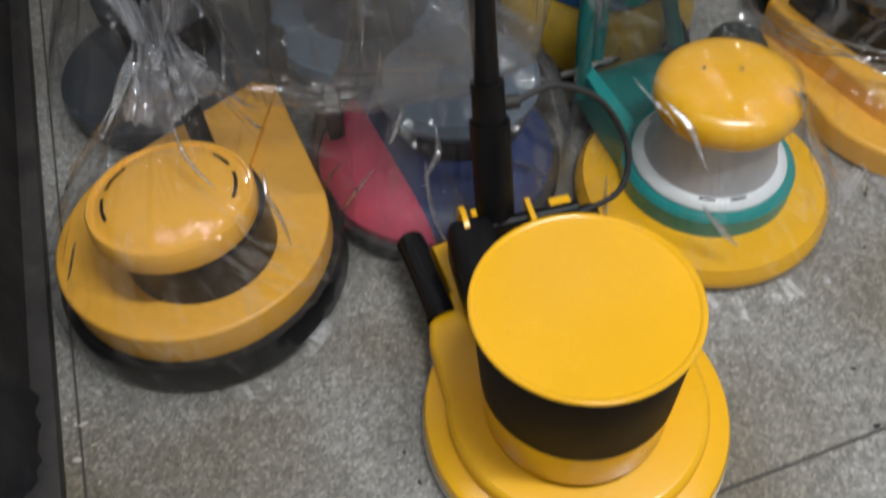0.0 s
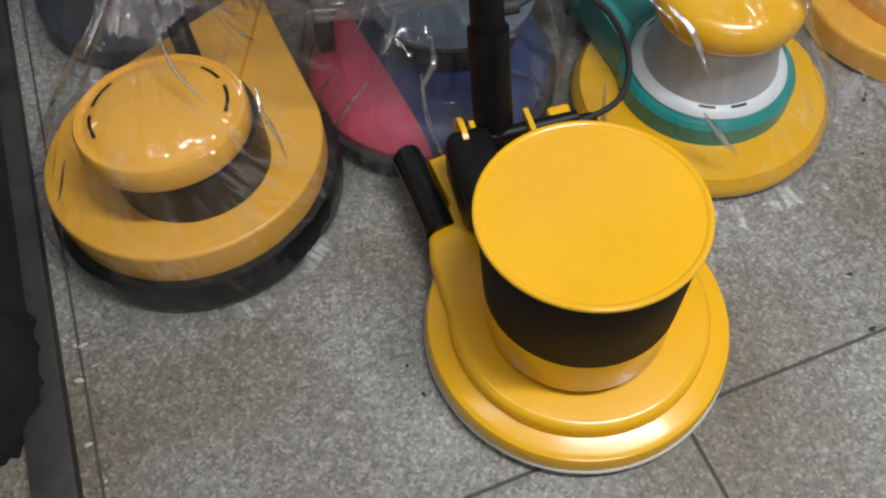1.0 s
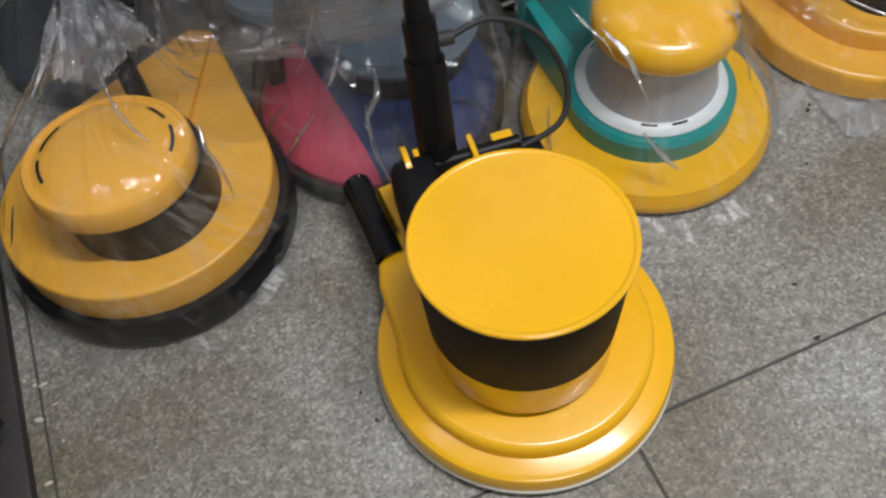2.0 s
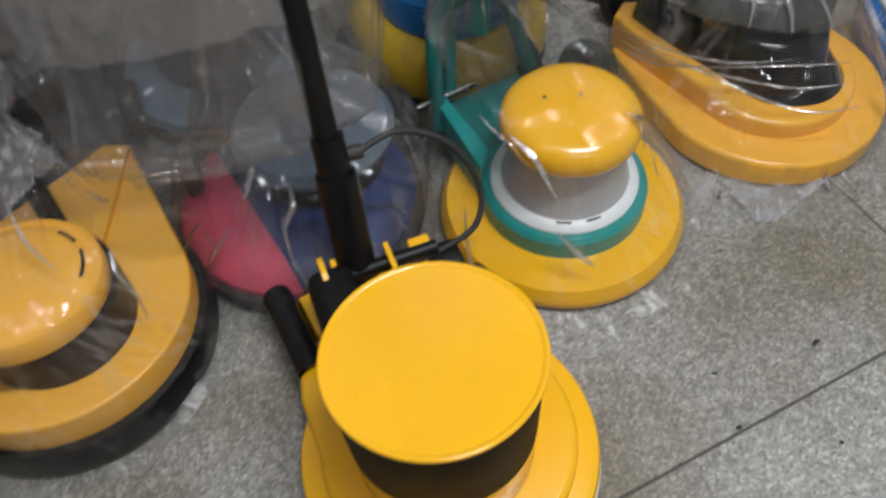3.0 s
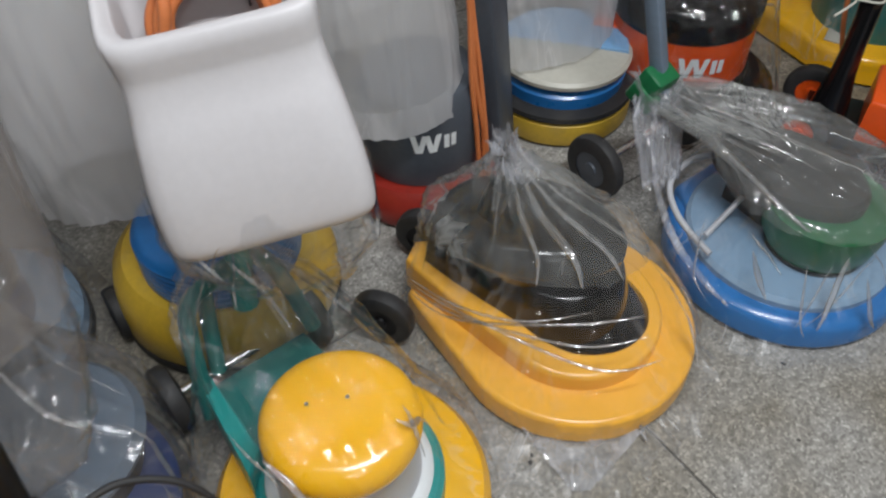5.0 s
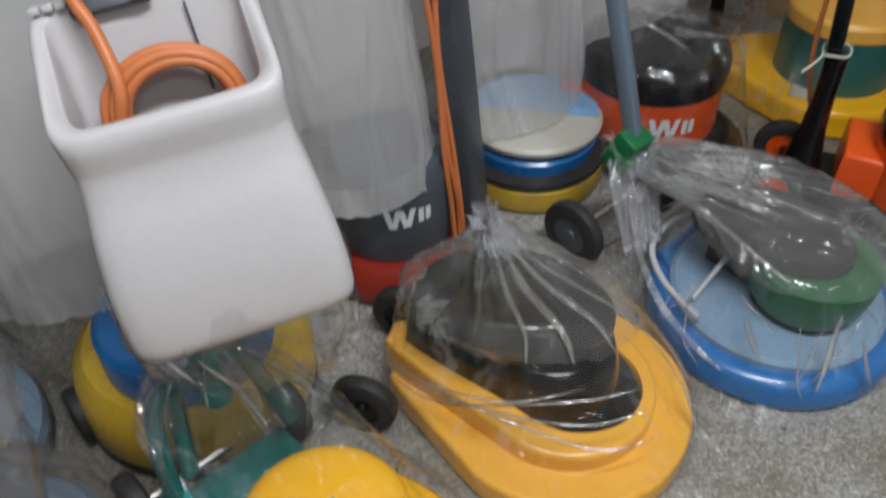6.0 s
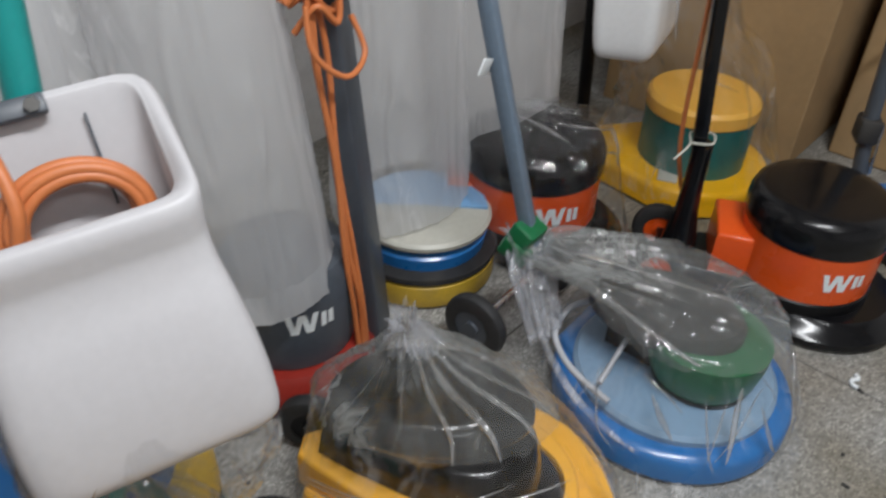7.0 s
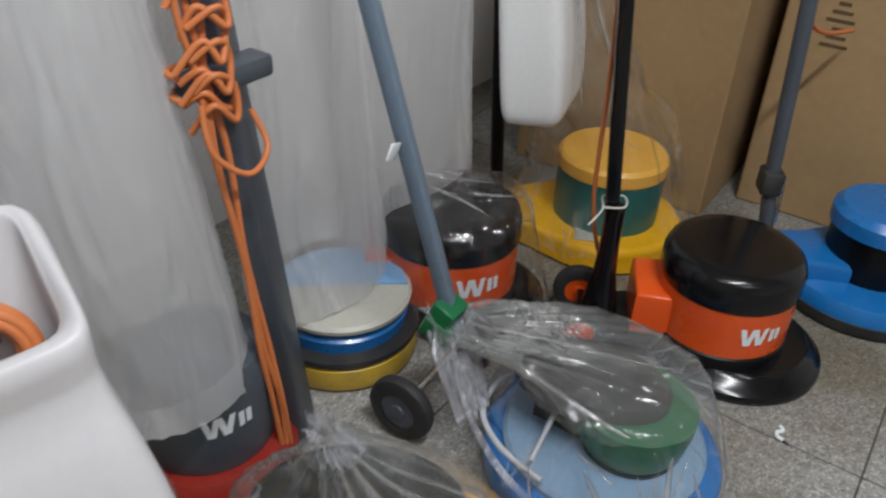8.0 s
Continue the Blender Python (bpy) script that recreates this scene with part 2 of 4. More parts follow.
# ---------- mesh helpers ----------
def thing(name, x, y, z=0.0, turn=0.0, label="", category="", group="", kind="", rx=0.0, ry=0.0):
    ob = new(name)
    ob.empty_display_size = 0.05
    ob.matrix_world = pose(x, y, z, rx, ry, turn)
    return tagged(ob, label, category, group, kind)


def part(name, bm, material, parent=None, label="", smooth=True, angle=38):
    me = bpy.data.meshes.new(name)
    bmesh.ops.recalc_face_normals(bm, faces=bm.faces)
    bm.to_mesh(me)
    bm.free()
    me.materials.append(material)
    if smooth:
        me.shade_smooth()
        me.set_sharp_from_angle(angle=radians(angle))
    ob = new(name, me)
    if material.name.endswith("film"):
        ob.cycles.shadow_terminator_offset, ob.cycles.shadow_terminator_geometry_offset = 0.25, 0.3
    ob.parent = parent
    if label:
        ob["label"] = label
    return ob


def lathe(profile, seg=64, at=(0, 0, 0), axis="z", sx=1.0, sy=1.0):
    """A turned body from (radius, height) pairs."""
    bm = bmesh.new()
    rings = []
    for r, h in profile:
        if r < 1e-5:
            rings.append([bm.verts.new((0, 0, h))])
        else:
            rings.append([bm.verts.new((sx * r * math.cos(2 * math.pi * i / seg), sy * r * math.sin(2 * math.pi * i / seg), h)) for i in range(seg)])
    for a, b in zip(rings, rings[1:]):
        for i in range(seg):
            j = (i + 1) % seg
            if len(a) == 1 and len(b) > 1:
                bm.faces.new((a[0], b[i], b[j]))
            elif len(b) == 1 and len(a) > 1:
                bm.faces.new((a[i], a[j], b[0]))
            elif len(a) > 1:
                bm.faces.new((a[i], a[j], b[j], b[i]))
    if axis == "x":
        bmesh.ops.transform(bm, matrix=pose(0, 0, 0, 0, 90, 0), verts=bm.verts)
    if axis == "y":
        bmesh.ops.transform(bm, matrix=pose(0, 0, 0, -90, 0, 0), verts=bm.verts)
    bmesh.ops.translate(bm, vec=at, verts=bm.verts)
    return bm


def block(sx, sy, sz, at=(0, 0, 0), bevel=0.004, turn=(0, 0, 0), seg=2):
    bm = bmesh.new()
    bmesh.ops.create_cube(bm, size=1)
    bmesh.ops.scale(bm, vec=(sx, sy, sz), verts=bm.verts)
    if bevel:
        bmesh.ops.bevel(bm, geom=bm.edges[:], offset=bevel, segments=seg, profile=0.5, affect="EDGES")
    bmesh.ops.transform(bm, matrix=pose(*at, *turn), verts=bm.verts)
    return bm


def smooth_line(points, n=8):
    pts = [Vector(p) for p in points]
    out = []
    for i in range(len(pts) - 1):
        p0, p1, p2, p3 = pts[max(i - 1, 0)], pts[i], pts[i + 1], pts[min(i + 2, len(pts) - 1)]
        for k in range(n):
            t = k / n
            out.append(0.5 * ((2 * p1) + (p2 - p0) * t + (2 * p0 - 5 * p1 + 4 * p2 - p3) * t * t + (3 * p1 - p0 - 3 * p2 + p3) * t ** 3))
    out.append(pts[-1])
    return out


def tube(points, r, seg=12, n=8, flat=1.0, bm=None):
    """A round bar or cord along a line through the points."""
    line = smooth_line(points, n) if n > 1 else [Vector(p) for p in points]
    bm = bm or bmesh.new()
    up = None
    rings = []
    for i, p in enumerate(line):
        d = (line[min(i + 1, len(line) - 1)] - line[max(i - 1, 0)]).normalized()
        if up is None:
            up = Vector((0, 0, 1)) if abs(d.z) < 0.9 else Vector((1, 0, 0))
        side = d.cross(up).normalized()
        up = side.cross(d).normalized()
        rings.append([bm.verts.new(p + side * r * math.cos(2 * math.pi * k / seg) + up * r * flat * math.sin(2 * math.pi * k / seg)) for k in range(seg)])
    for a, b in zip(rings, rings[1:]):
        for k in range(seg):
            j = (k + 1) % seg
            bm.faces.new((a[k], a[j], b[j], b[k]))
    bm.faces.new(rings[0])
    bm.faces.new(rings[-1])
    return bm


def bar(a, b, w, d, bevel=0.004):
    """A box-section bar from a to b."""
    a, b = Vector(a), Vector(b)
    bm = block(w, d, (b - a).length, bevel=bevel)
    q = (b - a).to_track_quat("Z", "Y").to_matrix().to_4x4()
    bmesh.ops.transform(bm, matrix=Matrix.Translation((a + b) / 2) @ q, verts=bm.verts)
    return bm


def prism(outline, z0, z1, bevel=0.006, seg=3, rise=None):
    """A plate with the outline, its upper edge rounded. rise(x, y) adds to the top's height."""
    bm = bmesh.new()
    low = [bm.verts.new((x, y, z0)) for x, y in outline]
    cx, cy = sum(p[0] for p in outline) / len(outline), sum(p[1] for p in outline) / len(outline)
    prev = low
    n = len(outline)
    for k in range(seg + 1):
        a = k / seg * math.pi / 2
        inset, h = bevel * (1 - math.cos(a)), z1 - bevel + bevel * math.sin(a)
        ring = []
        for x, y in outline:
            v = Vector((cx - x, cy - y))
            v = v.normalized() * inset
            ring.append(bm.verts.new((x + v.x, y + v.y, h + (rise(x, y) if rise else 0))))
        for i in range(n):
            j = (i + 1) % n
            bm.faces.new((prev[i], prev[j], ring[j], ring[i]))
        prev = ring
    bm.faces.new(prev)
    bm.faces.new(low)
    return bm


def teardrop(r, tip_y, tip_half, seg=40, round_end=0.0):
    """A circle of radius r that runs out to a blunt tip at +y."""
    pts = []
    a0 = math.asin(min(0.95, (r - tip_half) / tip_y)) if tip_y > r else 0
    for i in range(seg + 1):
        a = math.pi - a0 + (math.pi + 2 * a0) * i / seg
        pts.append((r * math.cos(a), r * math.sin(a)))
    pts += [(tip_half, tip_y - round_end), (tip_half * 0.6, tip_y), (-tip_half * 0.6, tip_y), (-tip_half, tip_y - round_end)]
    return pts


def draped(rings, seg=150, folds=0.1, seed=0, pleats=0.010, fine=0.0015):
    """Film hung through rings of (height, radius x, radius y, centre x, centre y, crumple)."""
    bm = bmesh.new()
    rows = []
    zs = []
    for a, b in zip(rings, rings[1:]):
        steps = max(2, int(abs(b[0] - a[0]) / 0.012) + int(abs(b[1] - a[1]) / 0.015))
        for k in range(steps):
            t = k / steps
            zs.append([a[i] + (b[i] - a[i]) * t for i in range(6)])
    zs.append(list(rings[-1]))
    for z, rx, ry, cx, cy, cr in zs:
        row = []
        for i in range(seg):
            a = 2 * math.pi * i / seg
            c, s = math.cos(a), math.sin(a)
            n = max(0.0, noise.noise((c * 4 + seed, s * 4, z * 5)) * 0.6 + abs(noise.noise((c * 9 + seed, s * 9 + 5, z * 3))) * 0.9 - 0.15)
            n2 = noise.noise((c * 22 + seed, s * 22, z * 30))
            wave = (a / (2 * math.pi) * 23 + 2.2 * noise.noise((c * 2 + seed, s * 2, z * 4)) + seed) % 1.0
            ridge = (1 - abs(2 * wave - 1)) ** 3 * max(0.0, 0.4 + noise.noise((c * 3, s * 3 + seed, z * 2 + 7)))
            f = 1 + cr * folds * n * 3 + pleats * ridge * (0.6 + cr) / max(rx, 0.04)
            row.append(bm.verts.new((cx + c * rx * f + c * abs(n2) * fine * 0.7, cy + s * ry * f + s * abs(n2) * fine * 0.7, z + cr * 0.016 * noise.noise((c * 6, s * 6 + seed, z * 12)))))
        rows.append(row)
    for a, b in zip(rows, rows[1:]):
        for i in range(seg):
            j = (i + 1) % seg
            bm.faces.new((a[i], a[j], b[j], b[i]))
    return bm


def wheel(parent, at, r, w, hub, axis="x"):
    t = part("wheel", lathe([(r * 0.55, -w / 2), (r * 0.86, -w / 2), (r * 0.97, -w * 0.36), (r, -w * 0.15), (r, w * 0.15), (r * 0.97, w * 0.36), (r * 0.86, w / 2), (r * 0.55, w / 2)], 32, axis=axis), RUBBER, parent, "rubber tyre wheel")
    t.location = at
    part("hub", lathe([(0, -w * 0.55), (r * 0.2, -w * 0.55), (r * 0.22, -w * 0.4), (r * 0.57, -w * 0.42), (r * 0.57, w * 0.42), (r * 0.22, w * 0.4), (r * 0.2, w * 0.55), (0, w * 0.55)], 24, axis=axis), hub, t)
    return t


def mark(parent, r, h, angle, size, material=WHITE, off=0.0):
    """A worn white maker's mark on a round motor case, drawn as plain slanted strokes."""
    x = -size * 1.4
    strokes = []
    for dx, lean, hh in ((0, -0.25, 1), (0.32, 0.25, 1), (0.64, -0.25, 1), (0.96, 0.25, 1), (1.45, 0, 0.75), (1.8, 0, 0.7)):
        bm = bmesh.new()
        quad = []
        for s, t in ((-0.13, -0.5), (0.13, -0.5), (0.13, 0.5), (-0.13, 0.5)):
            px = x + (dx + s + lean * t) * size
            a = radians(angle) + px / r
            quad.append(bm.verts.new(((r + 0.001) * math.cos(a), (r + 0.001) * math.sin(a) + off, h + t * hh * size)))
        bm.faces.new(quad)
        strokes.append(part("mark_stroke", bm, material, parent, "white painted stroke", smooth=False))
    return strokes


# ---------- the room, turned by 20 degrees ----------
A = 20.0
CA, SA = math.cos(radians(A)), math.sin(radians(A))


def grid(u, v):
    return (CA * u - SA * v, SA * u + CA * v)


def slab(name, u0, u1, v0, v1, z0, z1, material, bevel=0.0, label=""):
    bm = block(u1 - u0, v1 - v0, z1 - z0, at=((u0 + u1) / 2, (v0 + v1) / 2, (z0 + z1) / 2), bevel=bevel)
    ob = part(name, bm, material, None, smooth=False)
    ob.matrix_world = pose(0, 0, 0, 0, 0, A)
    return tagged(ob, label, "", "", "structure")


slab("floor", -2.2, 4.2, -2.6, 2.6, -0.1, -0.003, JOINT, label="dark filled joints under a terrazzo floor")
slab("wall_back", -2.2, 4.2, 2.05, 2.2, 0, 3.0, WALL, label="grey white painted back wall")
slab("wall_front", -2.2, 4.2, -2.75, -2.6, 0, 3.0, WALL, label="plain grey white wall")
slab("wall_side", 3.55, 3.7, -2.6, 2.05, 0, 3.0, WALL, label="plain grey white wall")
slab("wall_far_side", -2.3, -2.2, -2.6, 2.05, 0, 3.0, WALL, label="plain grey white wall")
slab("ceiling", -2.3, 4.2, -2.75, 2.2, 3.0, 3.1, WALL, label="plain grey white ceiling")

# ---------- machines on the floor ----------
GROUP = "floor polishing machines stored in a row"


def skirt(parent, r, z0, z1, material, name="base_cover", lip=0.012, inner=0.0, label=""):
    """The round brush cover: a rolled lower edge, a wall and a shoulder."""
    return part(name, lathe([(r - 0.03, z0), (r - 0.004, z0), (r, z0 + 0.004), (r, z1 - lip), (r - lip * 0.3, z1 - lip * 0.3), (r - lip, z1), (inner, z1 + 0.002)] if inner else
                            [(r - 0.03, z0), (r - 0.004, z0), (r, z0 + 0.004), (r, z1 - lip), (r - lip * 0.3, z1 - lip * 0.3), (r - lip, z1), (0, z1 + 0.002)], 96), material, parent, label)


def front_polisher():
    m = thing("floor_polisher", 0.263, 0.695, 0, 14, "bright yellow unwrapped floor polisher with black motor band", "polisher", GROUP)
    part("brush_ring", lathe([(0.0, 0.004), (0.185, 0.004), (0.19, 0.02), (0.0, 0.02)], 64), BLACK, m, "black brush ring")
    skirt(m, 0.211, 0.012, 0.05, YELLOW)
    part("bumper_line", lathe([(0.205, 0.013), (0.2135, 0.013), (0.2145, 0.0155), (0.2135, 0.018), (0.205, 0.018)], 96), CREAM, m, "thin cream bumper bead")
    half = [(-0.062, 0.312), (-0.135, 0.300), (-0.125, 0.215), (-0.135, 0.195), (-0.168, 0.165), (-0.176, 0.13)]
    arc = [(0.178 * math.cos(a), 0.178 * math.sin(a)) for a in [math.pi * (0.93 + 1.14 * k / 48) for k in range(49)]]
    part("deck", prism(half + arc + [(-x, y) for x, y in half[::-1]], 0.048, 0.078, 0.012, 5), YELLOW, m)
    part("motor_case", lathe([(0.118, 0.074), (0.121, 0.08), (0.123, 0.15), (0.0, 0.15)], 96, at=(-0.008, -0.015, 0)), YELLOW, m)
    part("motor_band", lathe([(0.1228, 0.149), (0.124, 0.151), (0.1305, 0.297), (0.12, 0.298)], 96, at=(-0.008, -0.015, 0)), MATT_BLACK, m, "matt black motor band")
    part("lid", lathe([(0.120, 0.2965), (0.1335, 0.2965), (0.135, 0.2985), (0.1345, 0.3015), (0.132, 0.303), (0.1285, 0.3025), (0.1262, 0.3005), (0.09, 0.3008), (0.04, 0.3015), (0, 0.302)], 112, at=(-0.008, -0.015, 0)), YELLOW, m, "flat yellow lid with a raised rim")
    for o in m.children:
        if o.name.startswith(("motor", "lid")):
            o.matrix_local = pose(0, 0, 0.005, -4, 0, 0)
    part("switch_box", block(0.07, 0.13, 0.10, (-0.082, 0.205, 0.125), 0.02, seg=3), BLACK, m, "black switch box behind the motor")
    for x in (-0.07, 0.012):
        b = part("yoke_plate", prism([(x - 0.004, 0.20), (x + 0.004, 0.20), (x + 0.004, 0.285), (x - 0.004, 0.285)], 0.10, 0.162, 0.003), YELLOW, m)
        part("bolt", lathe([(0, -0.01), (0.009, -0.01), (0.009, 0.01), (0, 0.01)], 6, at=(x, 0.26, 0.142), axis="x"), CHROME, b)
    ring = part("yoke_ring", lathe([(0.026, -0.004), (0.036, -0.004), (0.036, 0.004), (0.026, 0.004), (0.026, -0.004)], 32, at=(-0.088, 0.262, 0.145), axis="x"), YELLOW, m, "drilled yellow adjuster ring")
    part("bolt", lathe([(0, -0.008), (0.007, -0.008), (0.007, 0.008), (0, 0.008)], 6, at=(-0.088, 0.262, 0.145), axis="x"), CHROME, ring)
    part("pivot", tube([(-0.09, 0.262, 0.14), (0.085, 0.262, 0.14)], 0.012, n=1), BLACK, m)
    part("yoke_lug", block(0.034, 0.03, 0.03, (0.062, 0.27, 0.135), 0.004), YELLOW, m)
    part("axle_bracket", block(0.05, 0.05, 0.05, (0.095, 0.25, 0.11), 0.01), BLACK, m, "black axle bracket")
    part("handle_socket", tube([(-0.037, 0.268, 0.10), (-0.031, 0.333, 0.285)], 0.029, n=1, seg=20), BLACK, m)
    part("collar", tube([(-0.031, 0.330, 0.275), (-0.0295, 0.352, 0.34)], 0.0235, n=1, seg=20), BLACK, m)
    part("handle_pole", tube([(-0.030, 0.348, 0.33), (-0.007, 0.645, 1.17)], 0.0175, n=1, seg=20), BLACK, m, "black painted steel pole")
    part("cable_plug", tube([(-0.022, 0.345, 0.302), (0.014, 0.343, 0.302)], 0.011, n=1), RUBBER, m)
    part("power_cord", tube([(0.010, 0.343, 0.302), (0.07, 0.352, 0.308), (0.135, 0.335, 0.275), (0.17, 0.30, 0.205), (0.15, 0.265, 0.155), (0.08, 0.255, 0.135), (0.02, 0.255, 0.13)], 0.0048), RUBBER, m, "black rubber cord looped beside the pole")
    part("transport_roller", tube([(-0.163, 0.305, 0.072), (-0.162, 0.30, 0.076), (-0.149, 0.185, 0.07), (-0.148, 0.18, 0.066)], 0.0235, n=3, seg=20), GLOSS_BLACK, m, "black scuffed rubber transport roller")
    part("roller_fork", block(0.03, 0.10, 0.07, (-0.15, 0.235, 0.042), 0.008), RUBBER, m)
    wheel(m, (0.135, 0.215, 0.05), 0.046, 0.034, BLACK)
    part("axle", tube([(-0.14, 0.22, 0.05), (0.15, 0.215, 0.05)], 0.008, n=1), CHROME, m)
    return m


def bagged_amber():
    m = thing("floor_polisher", -0.303, 0.965, 0, -11, "amber teardrop floor polisher with slotted lid, wrapped in film", "polisher", GROUP)
    part("bumper", lathe([(0.18, 0.006), (0.219, 0.006), (0.225, 0.012), (0.225, 0.062), (0.220, 0.07), (0.18, 0.072)], 96), BLACK, m, "black rubber bumper")
    outline = teardrop(0.208, 0.33, 0.035, 64, 0.02)
    part("deck", prism(outline, 0.066, 0.118, 0.006, 4, rise=lambda x, y: 0.012 * max(0.0, -y) / 0.2), AMBER, m, "teardrop amber fibreglass cover")
    part("tail_ridge", prism([(0.03, 0.1), (0.05, 0.1), (0.03, 0.315), (-0.02, 0.315)], 0.112, 0.128, 0.006), AMBER, m)
    part("motor_case", lathe([(0.112, 0.10), (0.112, 0.205), (0, 0.205)], 72, at=(0.028, -0.03, 0)), BLACK, m, "black motor case")
    lid = part("lid", lathe([(0.108, -0.022), (0.117, -0.021), (0.119, -0.015), (0.117, 0.012), (0.1145, 0.0155), (0.110, 0.0155), (0.1085, 0.0125), (0.104, 0.0125), (0.099, 0.016), (0.08, 0.021), (0.04, 0.025), (0, 0.0255)], 96), AMBER, m, "domed amber lid with dark vent slots")
    lid.matrix_local = pose(0.014, -0.034, 0.222, -6, 0, 0)
    for a0, a1 in ((49, 72), (4, 38), (157, 188), (199, 228)):
        bm = bmesh.new()
        q = []
        for k in range(11):
            a = radians(a0 + (a1 - a0) * k / 10)
            q.append([bm.verts.new((r * math.cos(a), r * math.sin(a), z)) for r, z in ((0.0895, 0.0198), (0.0945, 0.0185))])
        for p, n in zip(q, q[1:]):
            bm.faces.new((p[0], p[1], n[1], n[0]))
        part("vent_slot", bm, BLACK, lid)
    part("handle_pole", tube([(0.0, 0.10, 0.12), (-0.045, 0.165, 0.31), (-0.2, 0.40, 1.0)], 0.017, n=1, seg=16), BLACK, m)
    return m


def bagged_teal():
    m = thing("floor_polisher", 0.512, 1.115, 0, 24, "yellow and teal floor polisher with mushroom cap, wrapped in film", "polisher", GROUP)
    part("base_cover", lathe([(0.17, 0.006), (0.206, 0.006), (0.21, 0.012), (0.209, 0.026), (0.20, 0.036), (0.198, 0.042), (0.15, 0.052), (0.0, 0.054)], 96), YELLOW, m, "glossy yellow brush cover")
    part("motor_ring", lathe([(0.138, 0.05), (0.14, 0.052), (0.139, 0.085), (0.132, 0.092), (0.0, 0.092)], 80), TEAL, m, "teal motor flange")
    ring = part("vent_ring", lathe([(0.122, 0.090), (0.123, 0.096), (0.118, 0.103), (0.106, 0.108), (0.0, 0.108)], 80), WHITE, m, "white ring with dark vent slits")
    for a0 in (251, 276, 40, 130):
        bm = bmesh.new()
        q = []
        for k in range(6):
            a = radians(a0 - 24 + 13 * k / 5)
            q.append([bm.verts.new((r * math.cos(a), r * math.sin(a), z)) for r, z in ((0.1085, 0.1085), (0.112, 0.107))])
        for p, n in zip(q, q[1:]):
            bm.faces.new((p[0], p[1], n[1], n[0]))
        part("vent_slot", bm, BLACK, ring)
    part("motor_case", lathe([(0.107, 0.105), (0.101, 0.12), (0.096, 0.15), (0.094, 0.21), (0.0, 0.21)], 80), GREY_BAND, m, "light grey motor case")
    cap = part("cap", lathe([(0.09, 0.203), (0.101, 0.205), (0.108, 0.213), (0.1105, 0.226), (0.108, 0.240), (0.099, 0.251), (0.083, 0.258), (0.05, 0.262), (0, 0.263)], 96), YELLOW, m, "rounded yellow plastic cap")
    for p in ((0.018, 0.005), (-0.03, 0.03)):
        part("bolt", lathe([(0, 0.265), (0.003, 0.265), (0.004, 0.261), (0, 0.261)], 10, at=(*p, 0)), CHROME, cap)
    part("side_bracket", prism([(-0.125, 0.06), (-0.09, 0.09), (-0.085, 0.25), (-0.105, 0.25)], 0.05, 0.13, 0.008), TEAL, m)
    part("rear_plate", prism([(-0.1, 0.1), (0.1, 0.1), (0.09, 0.27), (-0.09, 0.27)], 0.05, 0.075, 0.006), DARK_TEAL, m)
    part("yoke_frame", tube([(-0.11, 0.22, 0.08), (-0.085, 0.27, 0.24), (-0.04, 0.29, 0.27), (0.06, 0.30, 0.26), (0.10, 0.25, 0.1)], 0.014, n=4), DARK_TEAL, m, "teal tubular yoke")
    part("yoke_brace", tube([(-0.045, 0.285, 0.262), (-0.07, 0.25, 0.13)], 0.013, n=1), DARK_TEAL, m)
    part("handle_pole", tube([(0.01, 0.28, 0.2), (0.13, 0.43, 0.95)], 0.02, n=1), TEAL, m, "teal handle pole")
    wheel(m, (-0.145, 0.30, 0.062), 0.058, 0.034, BLACK)
    wheel(m, (0.12, 0.30, 0.062), 0.058, 0.034, BLACK)
    part("axle", tube([(-0.145, 0.30, 0.062), (0.12, 0.30, 0.062)], 0.008, n=1), CHROME, m)
    return m


